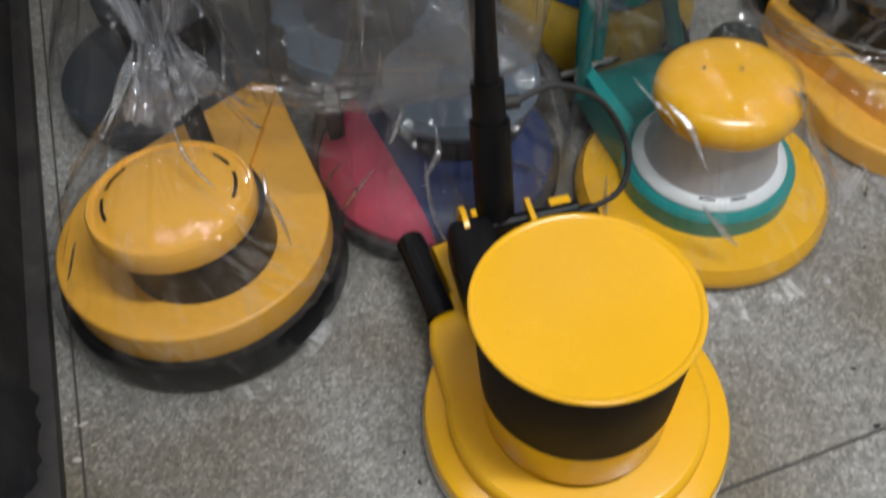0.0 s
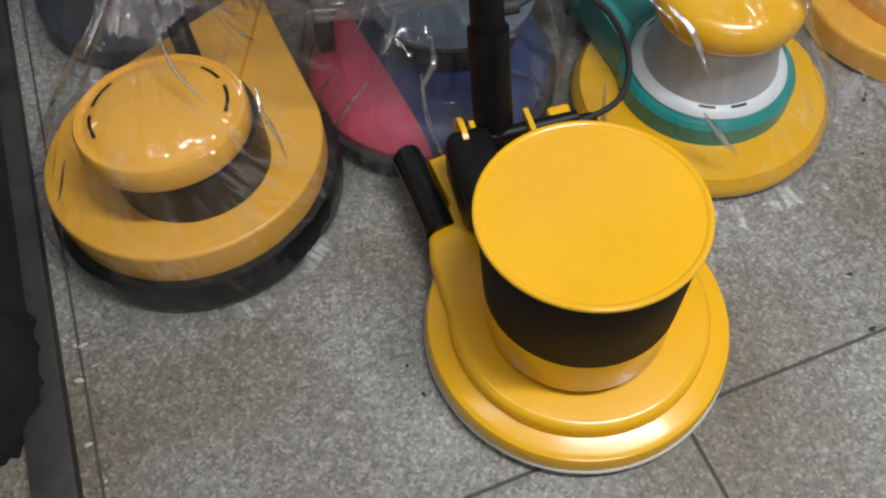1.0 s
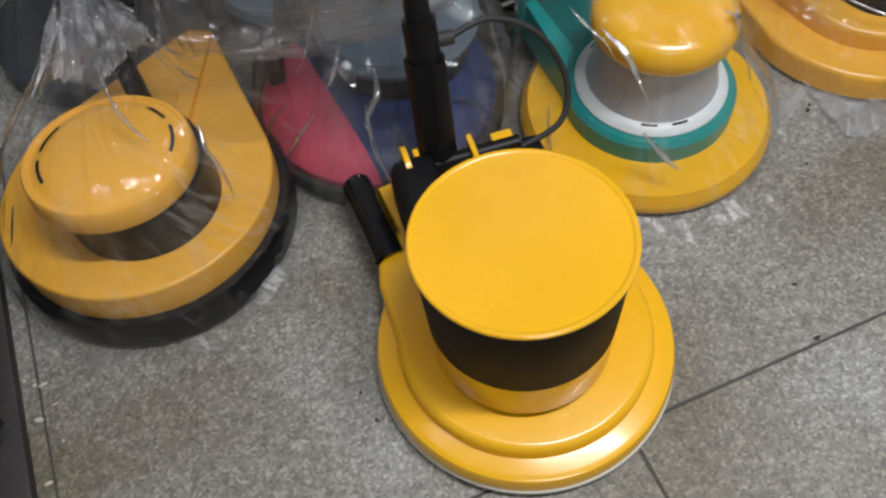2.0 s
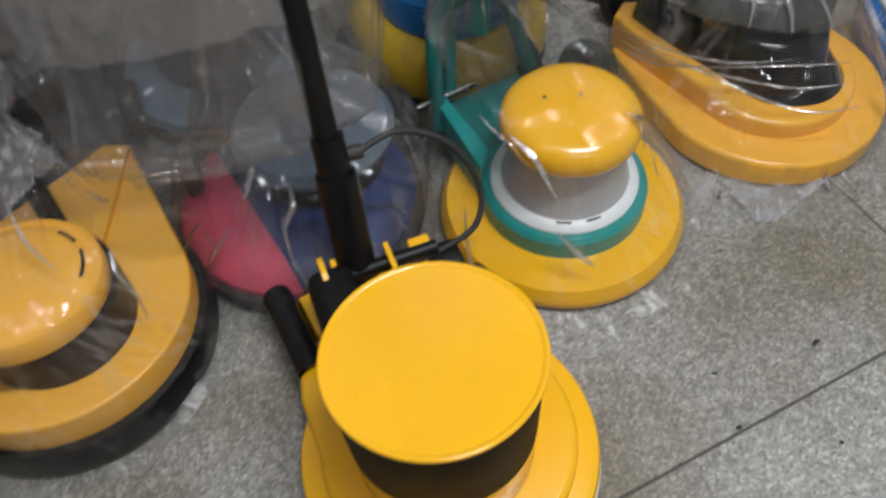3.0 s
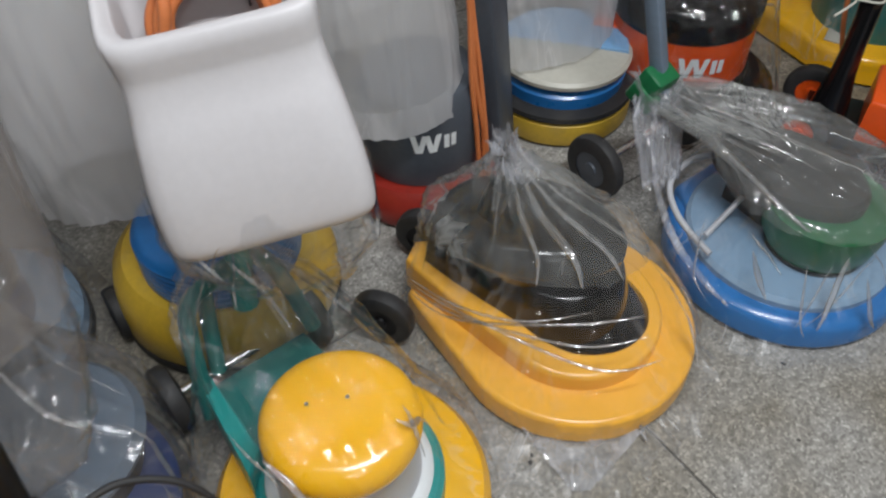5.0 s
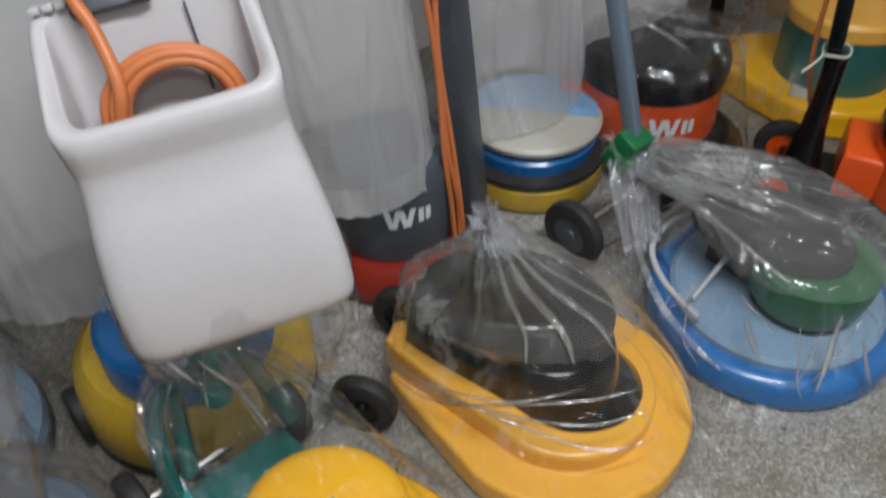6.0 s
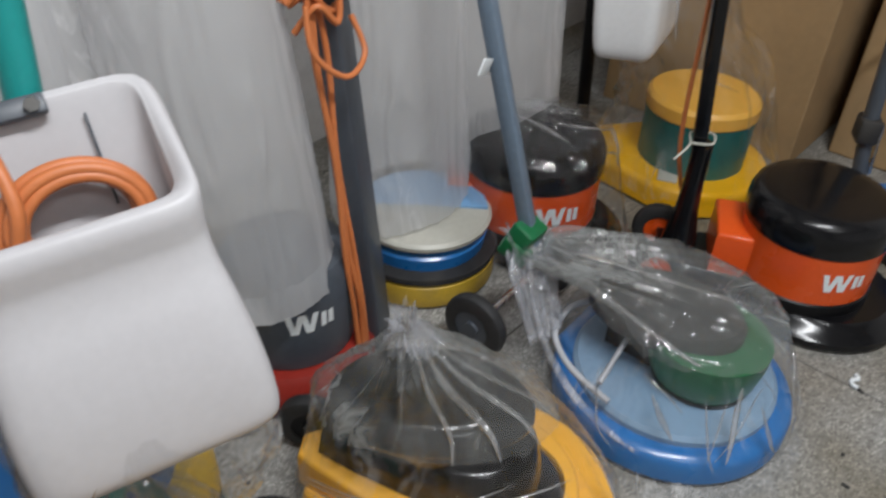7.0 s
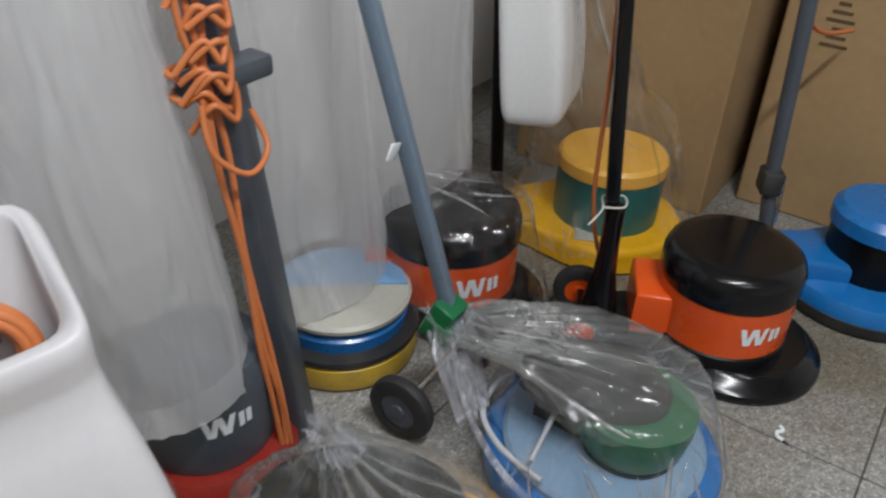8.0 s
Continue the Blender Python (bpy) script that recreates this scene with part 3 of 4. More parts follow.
def bagged_black():
    m = thing("floor_polisher", 0.94, 1.316, 0, 55, "amber oval floor polisher with black motor hood, wrapped in film", "polisher", GROUP)
    part("base_cover", prism(teardrop(0.214, 0.29, 0.07, 64, 0.03), 0.008, 0.058, 0.010, 4), AMBER, m, "amber oval brush cover")
    collar = prism(teardrop(0.150, 0.30, 0.035, 64, 0.02), 0.054, 0.094, 0.010, 4, rise=lambda x, y: 0.03 * max(0.0, y) / 0.3)
    part("raised_rim", collar, AMBER, m, "raised amber collar sloping up to the tail")
    case = lathe([(0.101, 0.088), (0.103, 0.094), (0.096, 0.115), (0.092, 0.145), (0.094, 0.185), (0.104, 0.215), (0, 0.215)], 72, at=(0.0, -0.01, 0), sy=1.18)
    for v in case.verts:
        v.co.x += 0.18 * (v.co.z - 0.088)
        v.co.y += 0.72 * (v.co.z - 0.088)
    part("motor_case", case, GLOSS_BLACK, m, "black flared motor case leaning to the tail")
    part("motor_hood", lathe([(0.10, 0.205), (0.124, 0.208), (0.131, 0.220), (0.130, 0.236), (0.118, 0.254), (0.09, 0.266), (0.05, 0.272), (0, 0.274)], 72, at=(0.022, 0.095, 0), sx=0.79, sy=1.22), GLOSS_BLACK, m, "black rounded motor hood")
    body = prism(teardrop(0.096, 0.272, 0.022, 48, 0.02), 0.092, 0.205, 0.02, 4)
    for v in body.verts:
        v.co.y += 0.25 * (v.co.z - 0.092) * (1 if v.co.y < 0.1 else -0.6)
    part("tail_housing", body, GLOSS_BLACK, m, "black tapering motor body")
    part("handle_stub", tube([(0, 0.19, 0.15), (0, 0.14, 0.33)], 0.02, n=1), BLACK, m)
    wheel(m, (-0.11, 0.31, 0.06), 0.058, 0.034, BLACK)
    wheel(m, (0.10, 0.31, 0.06), 0.058, 0.034, BLACK)
    return m


def bagged_blue():
    m = thing("floor_polisher", 1.402, 1.388, 0, 23, "blue floor polisher with green motor and grey lid, wrapped in film", "polisher", GROUP)
    part("base_cover", lathe([(0.17, 0.006), (0.218, 0.006), (0.224, 0.012), (0.224, 0.05), (0.217, 0.06), (0.2, 0.066), (0.0, 0.068)], 96), BLUE, m, "blue enamel brush cover")
    part("deck", lathe([(0.19, 0.064), (0.19, 0.078), (0.182, 0.086), (0.1, 0.092), (0.0, 0.092)], 80), PALE_BLUE, m, "pale blue deck plate")
    part("motor_foot", lathe([(0.080, 0.088), (0.088, 0.09), (0.09, 0.1), (0.0, 0.1)], 64, at=(-0.005, -0.05, 0)), RUBBER, m)
    part("motor_case", lathe([(0.086, 0.098), (0.098, 0.12), (0.106, 0.16), (0.108, 0.192), (0, 0.192)], 64, at=(-0.005, -0.05, 0)), GREEN, m, "green plastic motor bowl")
    lid = part("motor_lid", lathe([(0.095, -0.030), (0.108, -0.028), (0.114, -0.020), (0.116, 0.002), (0.110, 0.014), (0.09, 0.02), (0.0, 0.024)], 64, sx=0.84, sy=1.3), RUBBER, m, "dark grey oval lid")
    lid.matrix_local = pose(0.0, 0.045, 0.198, -5, 0, 0)
    part("motor_arm", prism([(-0.05, 0.03), (0.05, 0.03), (0.035, 0.13), (-0.04, 0.13)], 0.09, 0.18, 0.02), RUBBER, m, "dark grey motor bracket")
    part("hose", tube([(-0.19, 0.04, 0.105), (-0.175, 0.13, 0.12), (-0.125, 0.195, 0.13), (-0.05, 0.205, 0.14), (0.0, 0.17, 0.15)], 0.006), GREY_BAND, m, "pale drain hose")
    part("hose", tube([(-0.16, 0.075, 0.105), (-0.09, 0.078, 0.13), (-0.03, 0.078, 0.16)], 0.0055), GREY_BAND, m, "pale drain hose")
    part("rear_plate", prism([(-0.12, 0.13), (0.12, 0.13), (0.08, 0.215), (-0.07, 0.215)], 0.05, 0.075, 0.01), BLUE, m)
    clip = part("handle_clip", block(0.062, 0.05, 0.075, (-0.06, 0.325, 0.255), 0.008, (25, 0, 0)), GREEN, m, "green plastic handle clip")
    part("clip_jaw", block(0.026, 0.062, 0.04, (-0.085, 0.325, 0.235), 0.006, (25, 0, 12)), GREEN, clip)
    part("handle_pole", bar((-0.05, 0.30, 0.2), (-0.11, 0.53, 1.05), 0.032, 0.03, 0.008), STEEL_BLUE, m, "steel blue handle pole")
    part("tag", block(0.035, 0.004, 0.03, (-0.125, 0.40, 0.6), 0.001, (10, 20, 10)), WHITE, m, "white cord tag")
    wheel(m, (-0.155, 0.355, 0.075), 0.07, 0.032, GREY)
    wheel(m, (0.11, 0.36, 0.075), 0.07, 0.032, GREY)
    part("axle", tube([(-0.155, 0.355, 0.075), (0.11, 0.36, 0.075)], 0.008, n=1), CHROME, m)
    return m


def orange_machine(x, y, turn, label, r=0.195, s=1.0, pole=True, off=0.045, mark_at=212):
    m = thing("floor_polisher", x, y, 0, turn, label, "polisher", GROUP)
    part("base_cover", lathe([(r - 0.03, 0.006), (r - 0.004, 0.006), (r, 0.012), (r - 0.002, 0.024), (r - 0.012, 0.03), (r - 0.02, 0.04), (r - 0.03, 0.044), (r - 0.04, 0.056), (0, 0.06)], 96), GLOSS_BLACK, m, "stepped black brush cover")
    c = part("motor_case", lathe([(0.142 * s, 0.055), (0.142 * s, 0.075), (0.146 * s, 0.08), (0.147 * s, 0.2), (0, 0.2)], 80, at=(0, off, 0)), ORANGE, m, "orange motor case")
    part("base_band", lathe([(0.148 * s, 0.054), (0.15 * s, 0.056), (0.15 * s, 0.082), (0.146 * s, 0.086)], 80, at=(0, off, 0)), BLACK, m)
    part("motor_lid", lathe([(0.14 * s, 0.198), (0.149 * s, 0.202), (0.152 * s, 0.215), (0.15 * s, 0.25), (0.143 * s, 0.268), (0.128 * s, 0.279), (0.10 * s, 0.283), (0, 0.285)], 80, at=(0, off, 0)), GLOSS_BLACK, m, "glossy black motor lid")
    part("rear_housing", prism([(-0.085, 0.09), (0.085, 0.09), (0.075, 0.245), (-0.075, 0.245)], 0.075, 0.175, 0.012), ORANGE, m, "orange rear housing")
    part("chassis", prism([(-0.1, 0.08), (0.1, 0.08), (0.06, 0.36), (-0.06, 0.36)], 0.035, 0.076, 0.006), BLACK, m)
    for sx in (-0.08, 0.08):
        wheel(m, (sx, 0.355, 0.064), 0.062, 0.03, ORANGE)
    part("axle", tube([(-0.08, 0.355, 0.064), (0.08, 0.355, 0.064)], 0.008, n=1), CHROME, m)
    if pole:
        part("handle_socket", lathe([(0, 0.03), (0.062, 0.03), (0.062, 0.07), (0.05, 0.12), (0.036, 0.18), (0.031, 0.24), (0.03, 0.34), (0, 0.345)], 32, at=(0, 0.312, 0), sy=0.7), GLOSS_BLACK, m, "black cast handle socket")
        part("handle_pole", bar((0, 0.315, 0.28), (0.0, 0.415, 1.35), 0.034, 0.03, 0.006), GLOSS_BLACK, m, "black handle pole")
        part("cord", tube([(0.02, 0.41, 1.2), (0.025, 0.37, 0.7), (0.03, 0.36, 0.36), (0.035, 0.335, 0.22), (0.06, 0.30, 0.14)], 0.005), CORD, m)
        part("tie", tube([(-0.025, 0.34, 0.35), (-0.02, 0.297, 0.352), (0.022, 0.297, 0.355), (0.025, 0.34, 0.35), (-0.025, 0.342, 0.345), (-0.07, 0.37, 0.33)], 0.0025), CREAM, m, "pale string tie")
    mark(m, 0.147 * s, 0.145, mark_at, 0.043 * s, off=off)
    return m


front_polisher()
bagged_amber()
bagged_teal()
bagged_black()
bagged_blue()
orange_machine(1.905, 1.475, 47, "orange floor polisher with glossy black lid, unwrapped")
orange_machine(1.495, 1.955, 62, "orange floor polisher with black lid under clear film", s=1.1, pole=False, mark_at=206)


def yellow_teal():
    m = thing("floor_polisher", 2.0, 2.0, 0, 45, "yellow floor polisher with teal motor and yellow lid, in film", "polisher", GROUP)
    part("base_cover", prism(teardrop(0.21, 0.32, 0.06, 56, 0.02), 0.008, 0.075, 0.02, 4), YELLOW, m)
    part("motor_case", lathe([(0.14, 0.072), (0.142, 0.218), (0, 0.218)], 72), DARK_TEAL, m, "dark teal motor case")
    part("motor_lid", lathe([(0.143, 0.216), (0.146, 0.22), (0.145, 0.25), (0.135, 0.26), (0, 0.263)], 72), PALE_YELLOW, m)
    part("handle_pole", tube([(0, 0.3, 0.06), (0, 0.36, 1.2)], 0.018, n=1), BLACK, m)
    part("label_plate", block(0.07, 0.05, 0.004, (-0.14, 0.05, 0.0775), 0.001), CREAM, m)
    return m


def blue_polisher():
    m = thing("floor_polisher", 2.375, 1.44, 0, 50, "bright blue floor polisher with black motor, unwrapped", "polisher", GROUP)
    part("bumper", lathe([(0.15, 0.004), (0.208, 0.004), (0.213, 0.012), (0.213, 0.035), (0.2, 0.04)], 80), RUBBER, m)
    part("base_cover", lathe([(0.21, 0.034), (0.21, 0.06), (0.2, 0.075), (0.17, 0.082), (0.0, 0.085)], 80), BLUE, m)
    part("motor_case", lathe([(0.115, 0.083), (0.12, 0.2), (0, 0.2)], 64), BLACK, m)
    part("motor_lid", lathe([(0.12, 0.198), (0.128, 0.203), (0.128, 0.24), (0.11, 0.258), (0, 0.265)], 64), BLUE, m)
    part("rear_cover", prism([(-0.09, 0.08), (0.09, 0.08), (0.06, 0.30), (-0.06, 0.30)], 0.05, 0.13, 0.02), BLUE, m)
    part("handle_pole", tube([(0, 0.27, 0.12), (0.0, 0.30, 0.3), (0.0, 0.36, 1.2)], 0.018, n=1), GREY, m)
    part("clamp", block(0.06, 0.05, 0.06, (0.0, 0.3, 0.30), 0.008), RUBBER, m)
    part("clamp_lever", tube([(0.03, 0.26, 0.3), (0.03, 0.25, 0.17)], 0.006, n=1), CHROME, m)
    part("cord", tube([(0.02, 0.34, 1.1), (0.03, 0.33, 0.78), (0.1, 0.28, 0.66), (0.2, 0.2, 0.6), (0.3, 0.1, 0.58)], 0.006), CORD, m)
    return m


def yellow_blue():
    m = thing("floor_polisher", 0.375, 1.585, 0, 20, "dull yellow floor polisher with flat blue top, behind the tank", "polisher", GROUP)
    part("bumper", lathe([(0.15, 0.004), (0.195, 0.004), (0.2, 0.01), (0.2, 0.03), (0.15, 0.032)], 64), RUBBER, m)
    part("base_cover", lathe([(0.198, 0.03), (0.2, 0.034), (0.199, 0.085), (0.19, 0.125), (0.17, 0.145), (0, 0.15)], 80), DULL_YELLOW, m)
    ribs = [(0.135, 0.145)]
    for k in range(6):
        ribs += [(0.137, 0.150 + 0.012 * k), (0.137, 0.157 + 0.012 * k), (0.1345, 0.159 + 0.012 * k)]
    part("motor_case", lathe(ribs + [(0.132, 0.226), (0.12, 0.236), (0, 0.242)], 72, at=(-0.008, -0.027, 0)), BLUE, m, "ribbed blue motor case")
    wheel(m, (-0.2, 0.03, 0.05), 0.05, 0.03, BLACK)
    return m


def pink_navy():
    m = thing("floor_polisher", 0.065, 1.175, 0, 10, "pink and navy floor polisher with grey lid, wrapped in film", "polisher", GROUP)
    part("bumper", lathe([(0.15, 0.004), (0.208, 0.004), (0.214, 0.012), (0.214, 0.043), (0.15, 0.05)], 72), RUBBER, m)
    part("base_cover", lathe([(0.2, 0.044), (0.2, 0.055), (0.185, 0.07), (0.15, 0.085), (0, 0.09)], 80), NAVY, m, "navy brush cover")
    half = lathe([(0.204, 0.044), (0.204, 0.057), (0.188, 0.074), (0.152, 0.089), (0, 0.094)], 80)
    bmesh.ops.bisect_plane(half, geom=half.verts[:] + half.edges[:] + half.faces[:], plane_co=(-0.03, -0.211, 0), plane_no=(0.18, 0.05, 0), clear_outer=True)
    part("side_panel", half, PINK, m, "pink red cover panel")
    part("motor_case", lathe([(0.115, 0.085), (0.115, 0.15), (0, 0.15)], 64, at=(0.05, 0.05, 0)), BLACK, m)
    part("motor_lid", lathe([(0.12, 0.148), (0.136, 0.152), (0.138, 0.162), (0.126, 0.176), (0, 0.182)], 64, at=(0.05, 0.05, 0)), DULL_BLUE, m, "dusty grey blue lid")
    part("handle_pole", tube([(-0.02, 0.2, 0.1), (-0.06, 0.42, 1.1)], 0.02, n=1), GREY, m)
    wheel(m, (-0.165, 0.08, 0.10), 0.05, 0.03, BLACK)
    return m


def dark_red():
    m = thing("floor_polisher", 0.79, 1.795, 0, 20, "dark grey motor floor polisher with red base under film", "polisher", GROUP)
    part("base_cover", lathe([(0.12, 0.006), (0.158, 0.006), (0.162, 0.014), (0.16, 0.06), (0.14, 0.085), (0, 0.09)], 72), RED, m)
    c = part("motor_case", lathe([(0.12, 0.088), (0.122, 0.1), (0.122, 0.26), (0.11, 0.282), (0, 0.29)], 72), GREY, m)
    mark(m, 0.122, 0.195, -100, 0.042)
    return m


def cord_column():
    m = thing("cord_column", 0.915, 1.732, 0, 20, "slate grey box column wound with orange cord", "column")
    part("column", bar((0.045, 0.01, 0.0), (-0.035, 0.15, 1.5), 0.075, 0.05, 0.008), GREY, m)
    for k, dx in enumerate((-0.05, -0.042, -0.03)):
        w1, w2 = 0.006 * math.sin(2.1 * k), 0.008 * math.cos(1.7 * k)
        part("cord", tube([(dx + 0.01, -0.03, 0.05), (dx + 0.004 + w1, -0.022 - 0.004 * k, 0.18), (dx - 0.004, -0.012, 0.3), (dx - 0.012 + w2, 0.004, 0.48), (dx - 0.022 - w1, 0.02, 0.65), (dx - 0.028 + w1, 0.03, 0.78), (dx - 0.034 - w2, 0.036, 0.86), (dx - 0.045, 0.05, 1.0), (dx - 0.06, 0.09, 1.45)], 0.0052), CORD, m, "orange rubber cord")
    for z in (0.735, 0.768):
        part("cord_wrap", tube([(-0.095, 0.045, z), (-0.075, 0.022, z + 0.02), (-0.05, 0.018, z - 0.006), (-0.015, 0.028, z - 0.022), (-0.02, 0.075, z), (-0.09, 0.075, z + 0.01), (-0.095, 0.045, z + 0.004)], 0.0052), CORD, m)
    for k in range(5):
        z, w = 0.725 + 0.045 * k, 0.010 * math.sin(2.3 * k + 1)
        part("cord_tangle", tube([(-0.10 + w, 0.04, z - 0.03), (-0.07, 0.012 + 0.004 * k, z + 0.012), (-0.045 + w, 0.006, z - 0.018), (-0.03, 0.012 + 0.003 * k, z + 0.03), (-0.055 - w, 0.01, z + 0.055), (-0.085, 0.03, z + 0.03)], 0.0052), CORD, m)
    part("cord_hook", block(0.15, 0.05, 0.035, (-0.01, 0.052, 0.755), 0.008), GREY, m)
    part("cord_loop", tube([(-0.085, 0.02, 0.74), (-0.09, 0.0, 0.675), (-0.045, -0.02, 0.632), (0.012, 0.0, 0.648), (0.012, 0.03, 0.70)], 0.0048), CORD, m)
    return m


def disc_machine():
    m = thing("floor_polisher", 1.16, 1.96, 0, 20, "blue and yellow floor polisher with cream disc top", "polisher", GROUP)
    part("base_cover", lathe([(0.12, 0.006), (0.16, 0.006), (0.165, 0.014), (0.165, 0.06), (0.15, 0.07), (0, 0.075)], 64), DULL_YELLOW, m)
    part("bumper", lathe([(0.15, 0.07), (0.168, 0.072), (0.168, 0.085), (0.14, 0.09), (0, 0.09)], 64), RUBBER, m)
    part("motor_case", lathe([(0.14, 0.088), (0.145, 0.12), (0.12, 0.14), (0, 0.14)], 64), BLUE, m)
    part("disc_lid", lathe([(0.12, 0.139), (0.15, 0.145), (0.152, 0.155), (0.145, 0.162), (0, 0.166)], 64), CREAM, m, "cream disc lid")
    half = [(0.143 * math.cos(radians(a)), 0.143 * math.sin(radians(a))) for a in range(-50, 131, 6)]
    part("disc_half", prism(half, 0.160, 0.170, 0.004), SKY, m, "pale blue half of the disc")
    return m


def grey_polisher():
    m = thing("floor_polisher", -0.47, 1.43, 0, 5, "dusty grey floor polisher in film behind the amber one", "polisher", GROUP)
    part("base_cover", lathe([(0.15, 0.006), (0.195, 0.006), (0.2, 0.014), (0.198, 0.05), (0.17, 0.07), (0, 0.08)], 64), GREY, m)
    part("motor_case", lathe([(0.09, 0.078), (0.09, 0.17), (0, 0.17)], 48, at=(0.02, 0.04, 0)), BLACK, m)
    part("motor_lid", lathe([(0.1, 0.168), (0.115, 0.172), (0.115, 0.2), (0.1, 0.215), (0, 0.22)], 48, at=(0.02, 0.04, 0)), GREY, m)
    part("cap_knob", lathe([(0.03, 0.216), (0.035, 0.22), (0.03, 0.235), (0, 0.238)], 24, at=(0.05, 0.02, 0)), BLACK, m)
    wheel(m, (0.19, 0.12, 0.07), 0.06, 0.035, BLACK)
    return m


def blue_grey_polisher():
    m = thing("floor_polisher", -0.08, 1.56, 0, 8, "blue floor polisher with pale grey deck in dusty film", "polisher", GROUP)
    part("bumper", lathe([(0.15, 0.004), (0.2, 0.004), (0.204, 0.012), (0.204, 0.035), (0.15, 0.04)], 64), RUBBER, m)
    part("base_cover", lathe([(0.2, 0.034), (0.198, 0.06), (0.17, 0.078), (0, 0.085)], 64), PALE_BLUE, m)
    part("motor_case", lathe([(0.125, 0.083), (0.125, 0.17), (0, 0.17)], 64), NAVY, m)
    part("motor_lid", lathe([(0.12, 0.168), (0.13, 0.173), (0.128, 0.2), (0.11, 0.215), (0, 0.22)], 64), BLACK, m)
    part("handle_pole", tube([(0.03, 0.2, 0.08), (0.02, 0.35, 1.3)], 0.028, n=1), GREY, m)
    wheel(m, (-0.18, -0.1, 0.06), 0.055, 0.032, BLACK)
    return m


for build in (grey_polisher, blue_grey_polisher, yellow_teal, blue_polisher, yellow_blue, pink_navy, dark_red, cord_column, disc_machine):
    build()


# ---------- water tanks ----------
def tank(x, y, z, turn, lean, label, wide=1.0, high=1.0, deep=1.0, clamp=True, roll=0.0, plastic=TANK):
    """A blow-moulded open tank: bulged below, waisted, with a thick rounded rim that slopes up to the back."""
    m = thing("water_tank", x, y, z, turn, label, "tank", rx=-lean, ry=roll)
    levels = [(0.0, 0.0, 0.075, -0.03, 0.035), (0.001, 0.0, 0.104, -0.046, 0.05), (0.008, 0.0, 0.122, -0.060, 0.06), (0.03, 0.0, 0.131, -0.068, 0.065),
              (0.09, 0.0, 0.131, -0.072, 0.066), (0.15, 0.01, 0.125, -0.066, 0.066), (0.195, 0.03, 0.118, -0.056, 0.066), (0.222, 0.06, 0.117, -0.054, 0.066),
              (0.238, 0.09, 0.119, -0.058, 0.068), (0.254, 0.108, 0.121, -0.063, 0.071), (0.266, 0.114, 0.122, -0.063, 0.071), (0.274, 0.116, 0.118, -0.059, 0.067),
              (0.277, 0.117, 0.112, -0.050, 0.063), (0.274, 0.117, 0.105, -0.039, 0.060), (0.265, 0.115, 0.101, -0.034, 0.057), (0.21, 0.10, 0.099, -0.031, 0.055), (0.08, 0.0, 0.10, -0.045, 0.05)]
    bm = bmesh.new()
    rings, seg = [], 64
    fine = []
    for i in range(len(levels) - 1):
        a, b, c, d = (levels[max(i - 1, 0)], levels[i], levels[i + 1], levels[min(i + 2, len(levels) - 1)])
        for k in range(4):
            t = k / 4
            fine.append([0.5 * (2 * q + (r - p) * t + (2 * p - 5 * q + 4 * r - w) * t * t + (3 * q - p - 3 * r + w) * t ** 3) for p, q, r, w in zip(a, b, c, d)])
    fine.append(levels[-1])
    for z0, tilt, hw, yf, yb in fine:
        row = []
        for k in range(seg):
            a = 2 * math.pi * k / seg
            c, s = math.cos(a), math.sin(a)
            q = (abs(c) ** 8 + abs(s) ** 8) ** -0.125
            v = (1 + s * q) / 2
            row.append(bm.verts.new((hw * wide * c * q, (yf + (yb - yf) * v) * deep, (z0 + tilt * v) * high)))
        rings.append(row)
    for a, b in zip(rings, rings[1:]):
        for i in range(seg):
            bm.faces.new((a[i], a[(i + 1) % seg], b[(i + 1) % seg], b[i]))
    bm.faces.new(rings[0])
    bm.faces.new(rings[-1])
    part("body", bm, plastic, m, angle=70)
    if clamp:
        part("clamp", block(0.085, 0.012, 0.022, (-0.028, 0.048, 0.385), 0.003, (-25, 0, 0)), GREY, m, "grey steel clamp")
        part("bolt", lathe([(0, -0.012), (0.008, -0.012), (0.008, 0.0), (0, 0.0)], 6, at=(0.002, 0.044, 0.388), axis="y"), CHROME, m)
        part("level_line", block(0.003, 0.002, 0.10, (0.045, 0.0495, 0.315), 0.0005), GREY, m)
        for k in range(4):
            part("rim_notch", block(0.012, 0.03, 0.008, (-0.105 + 0.014 * k, 0.062, 0.391), 0.002), plastic, m)
    return m


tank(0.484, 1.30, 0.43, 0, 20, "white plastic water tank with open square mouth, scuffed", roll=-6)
coil = thing("cord_coil", 0.484, 1.30, 0.43, 0, rx=-20, ry=-6)
tagged(coil, "orange rubber cord coiled inside the tank mouth", "cord")
for k, (r, dx) in enumerate(((0.062, 0), (0.068, 0.006), (0.074, 0.002), (0.058, 0.008))):
    part("cord_turn", tube([(dx + r * math.cos(a), 0.022 - 0.009 * (k % 2), 0.262 + r * 0.85 * math.sin(a)) for a in [math.pi * (-0.15 + 1.3 * i / 8) for i in range(9)]], 0.0068), CORD, coil)
part("cord_tail", tube([(-0.062, 0.005, 0.25), (-0.045, 0.0, 0.30), (-0.05, 0.02, 0.36), (-0.062, 0.032, 0.405), (-0.068, 0.05, 0.50)], 0.0075), CORD, coil)
tank(1.80, 2.08, 0.385, 35, 6, "white plastic water tank hung above a yellow polisher", wide=1.03, high=1.9, deep=1.15, clamp=False, plastic=TANK_LIFTED)


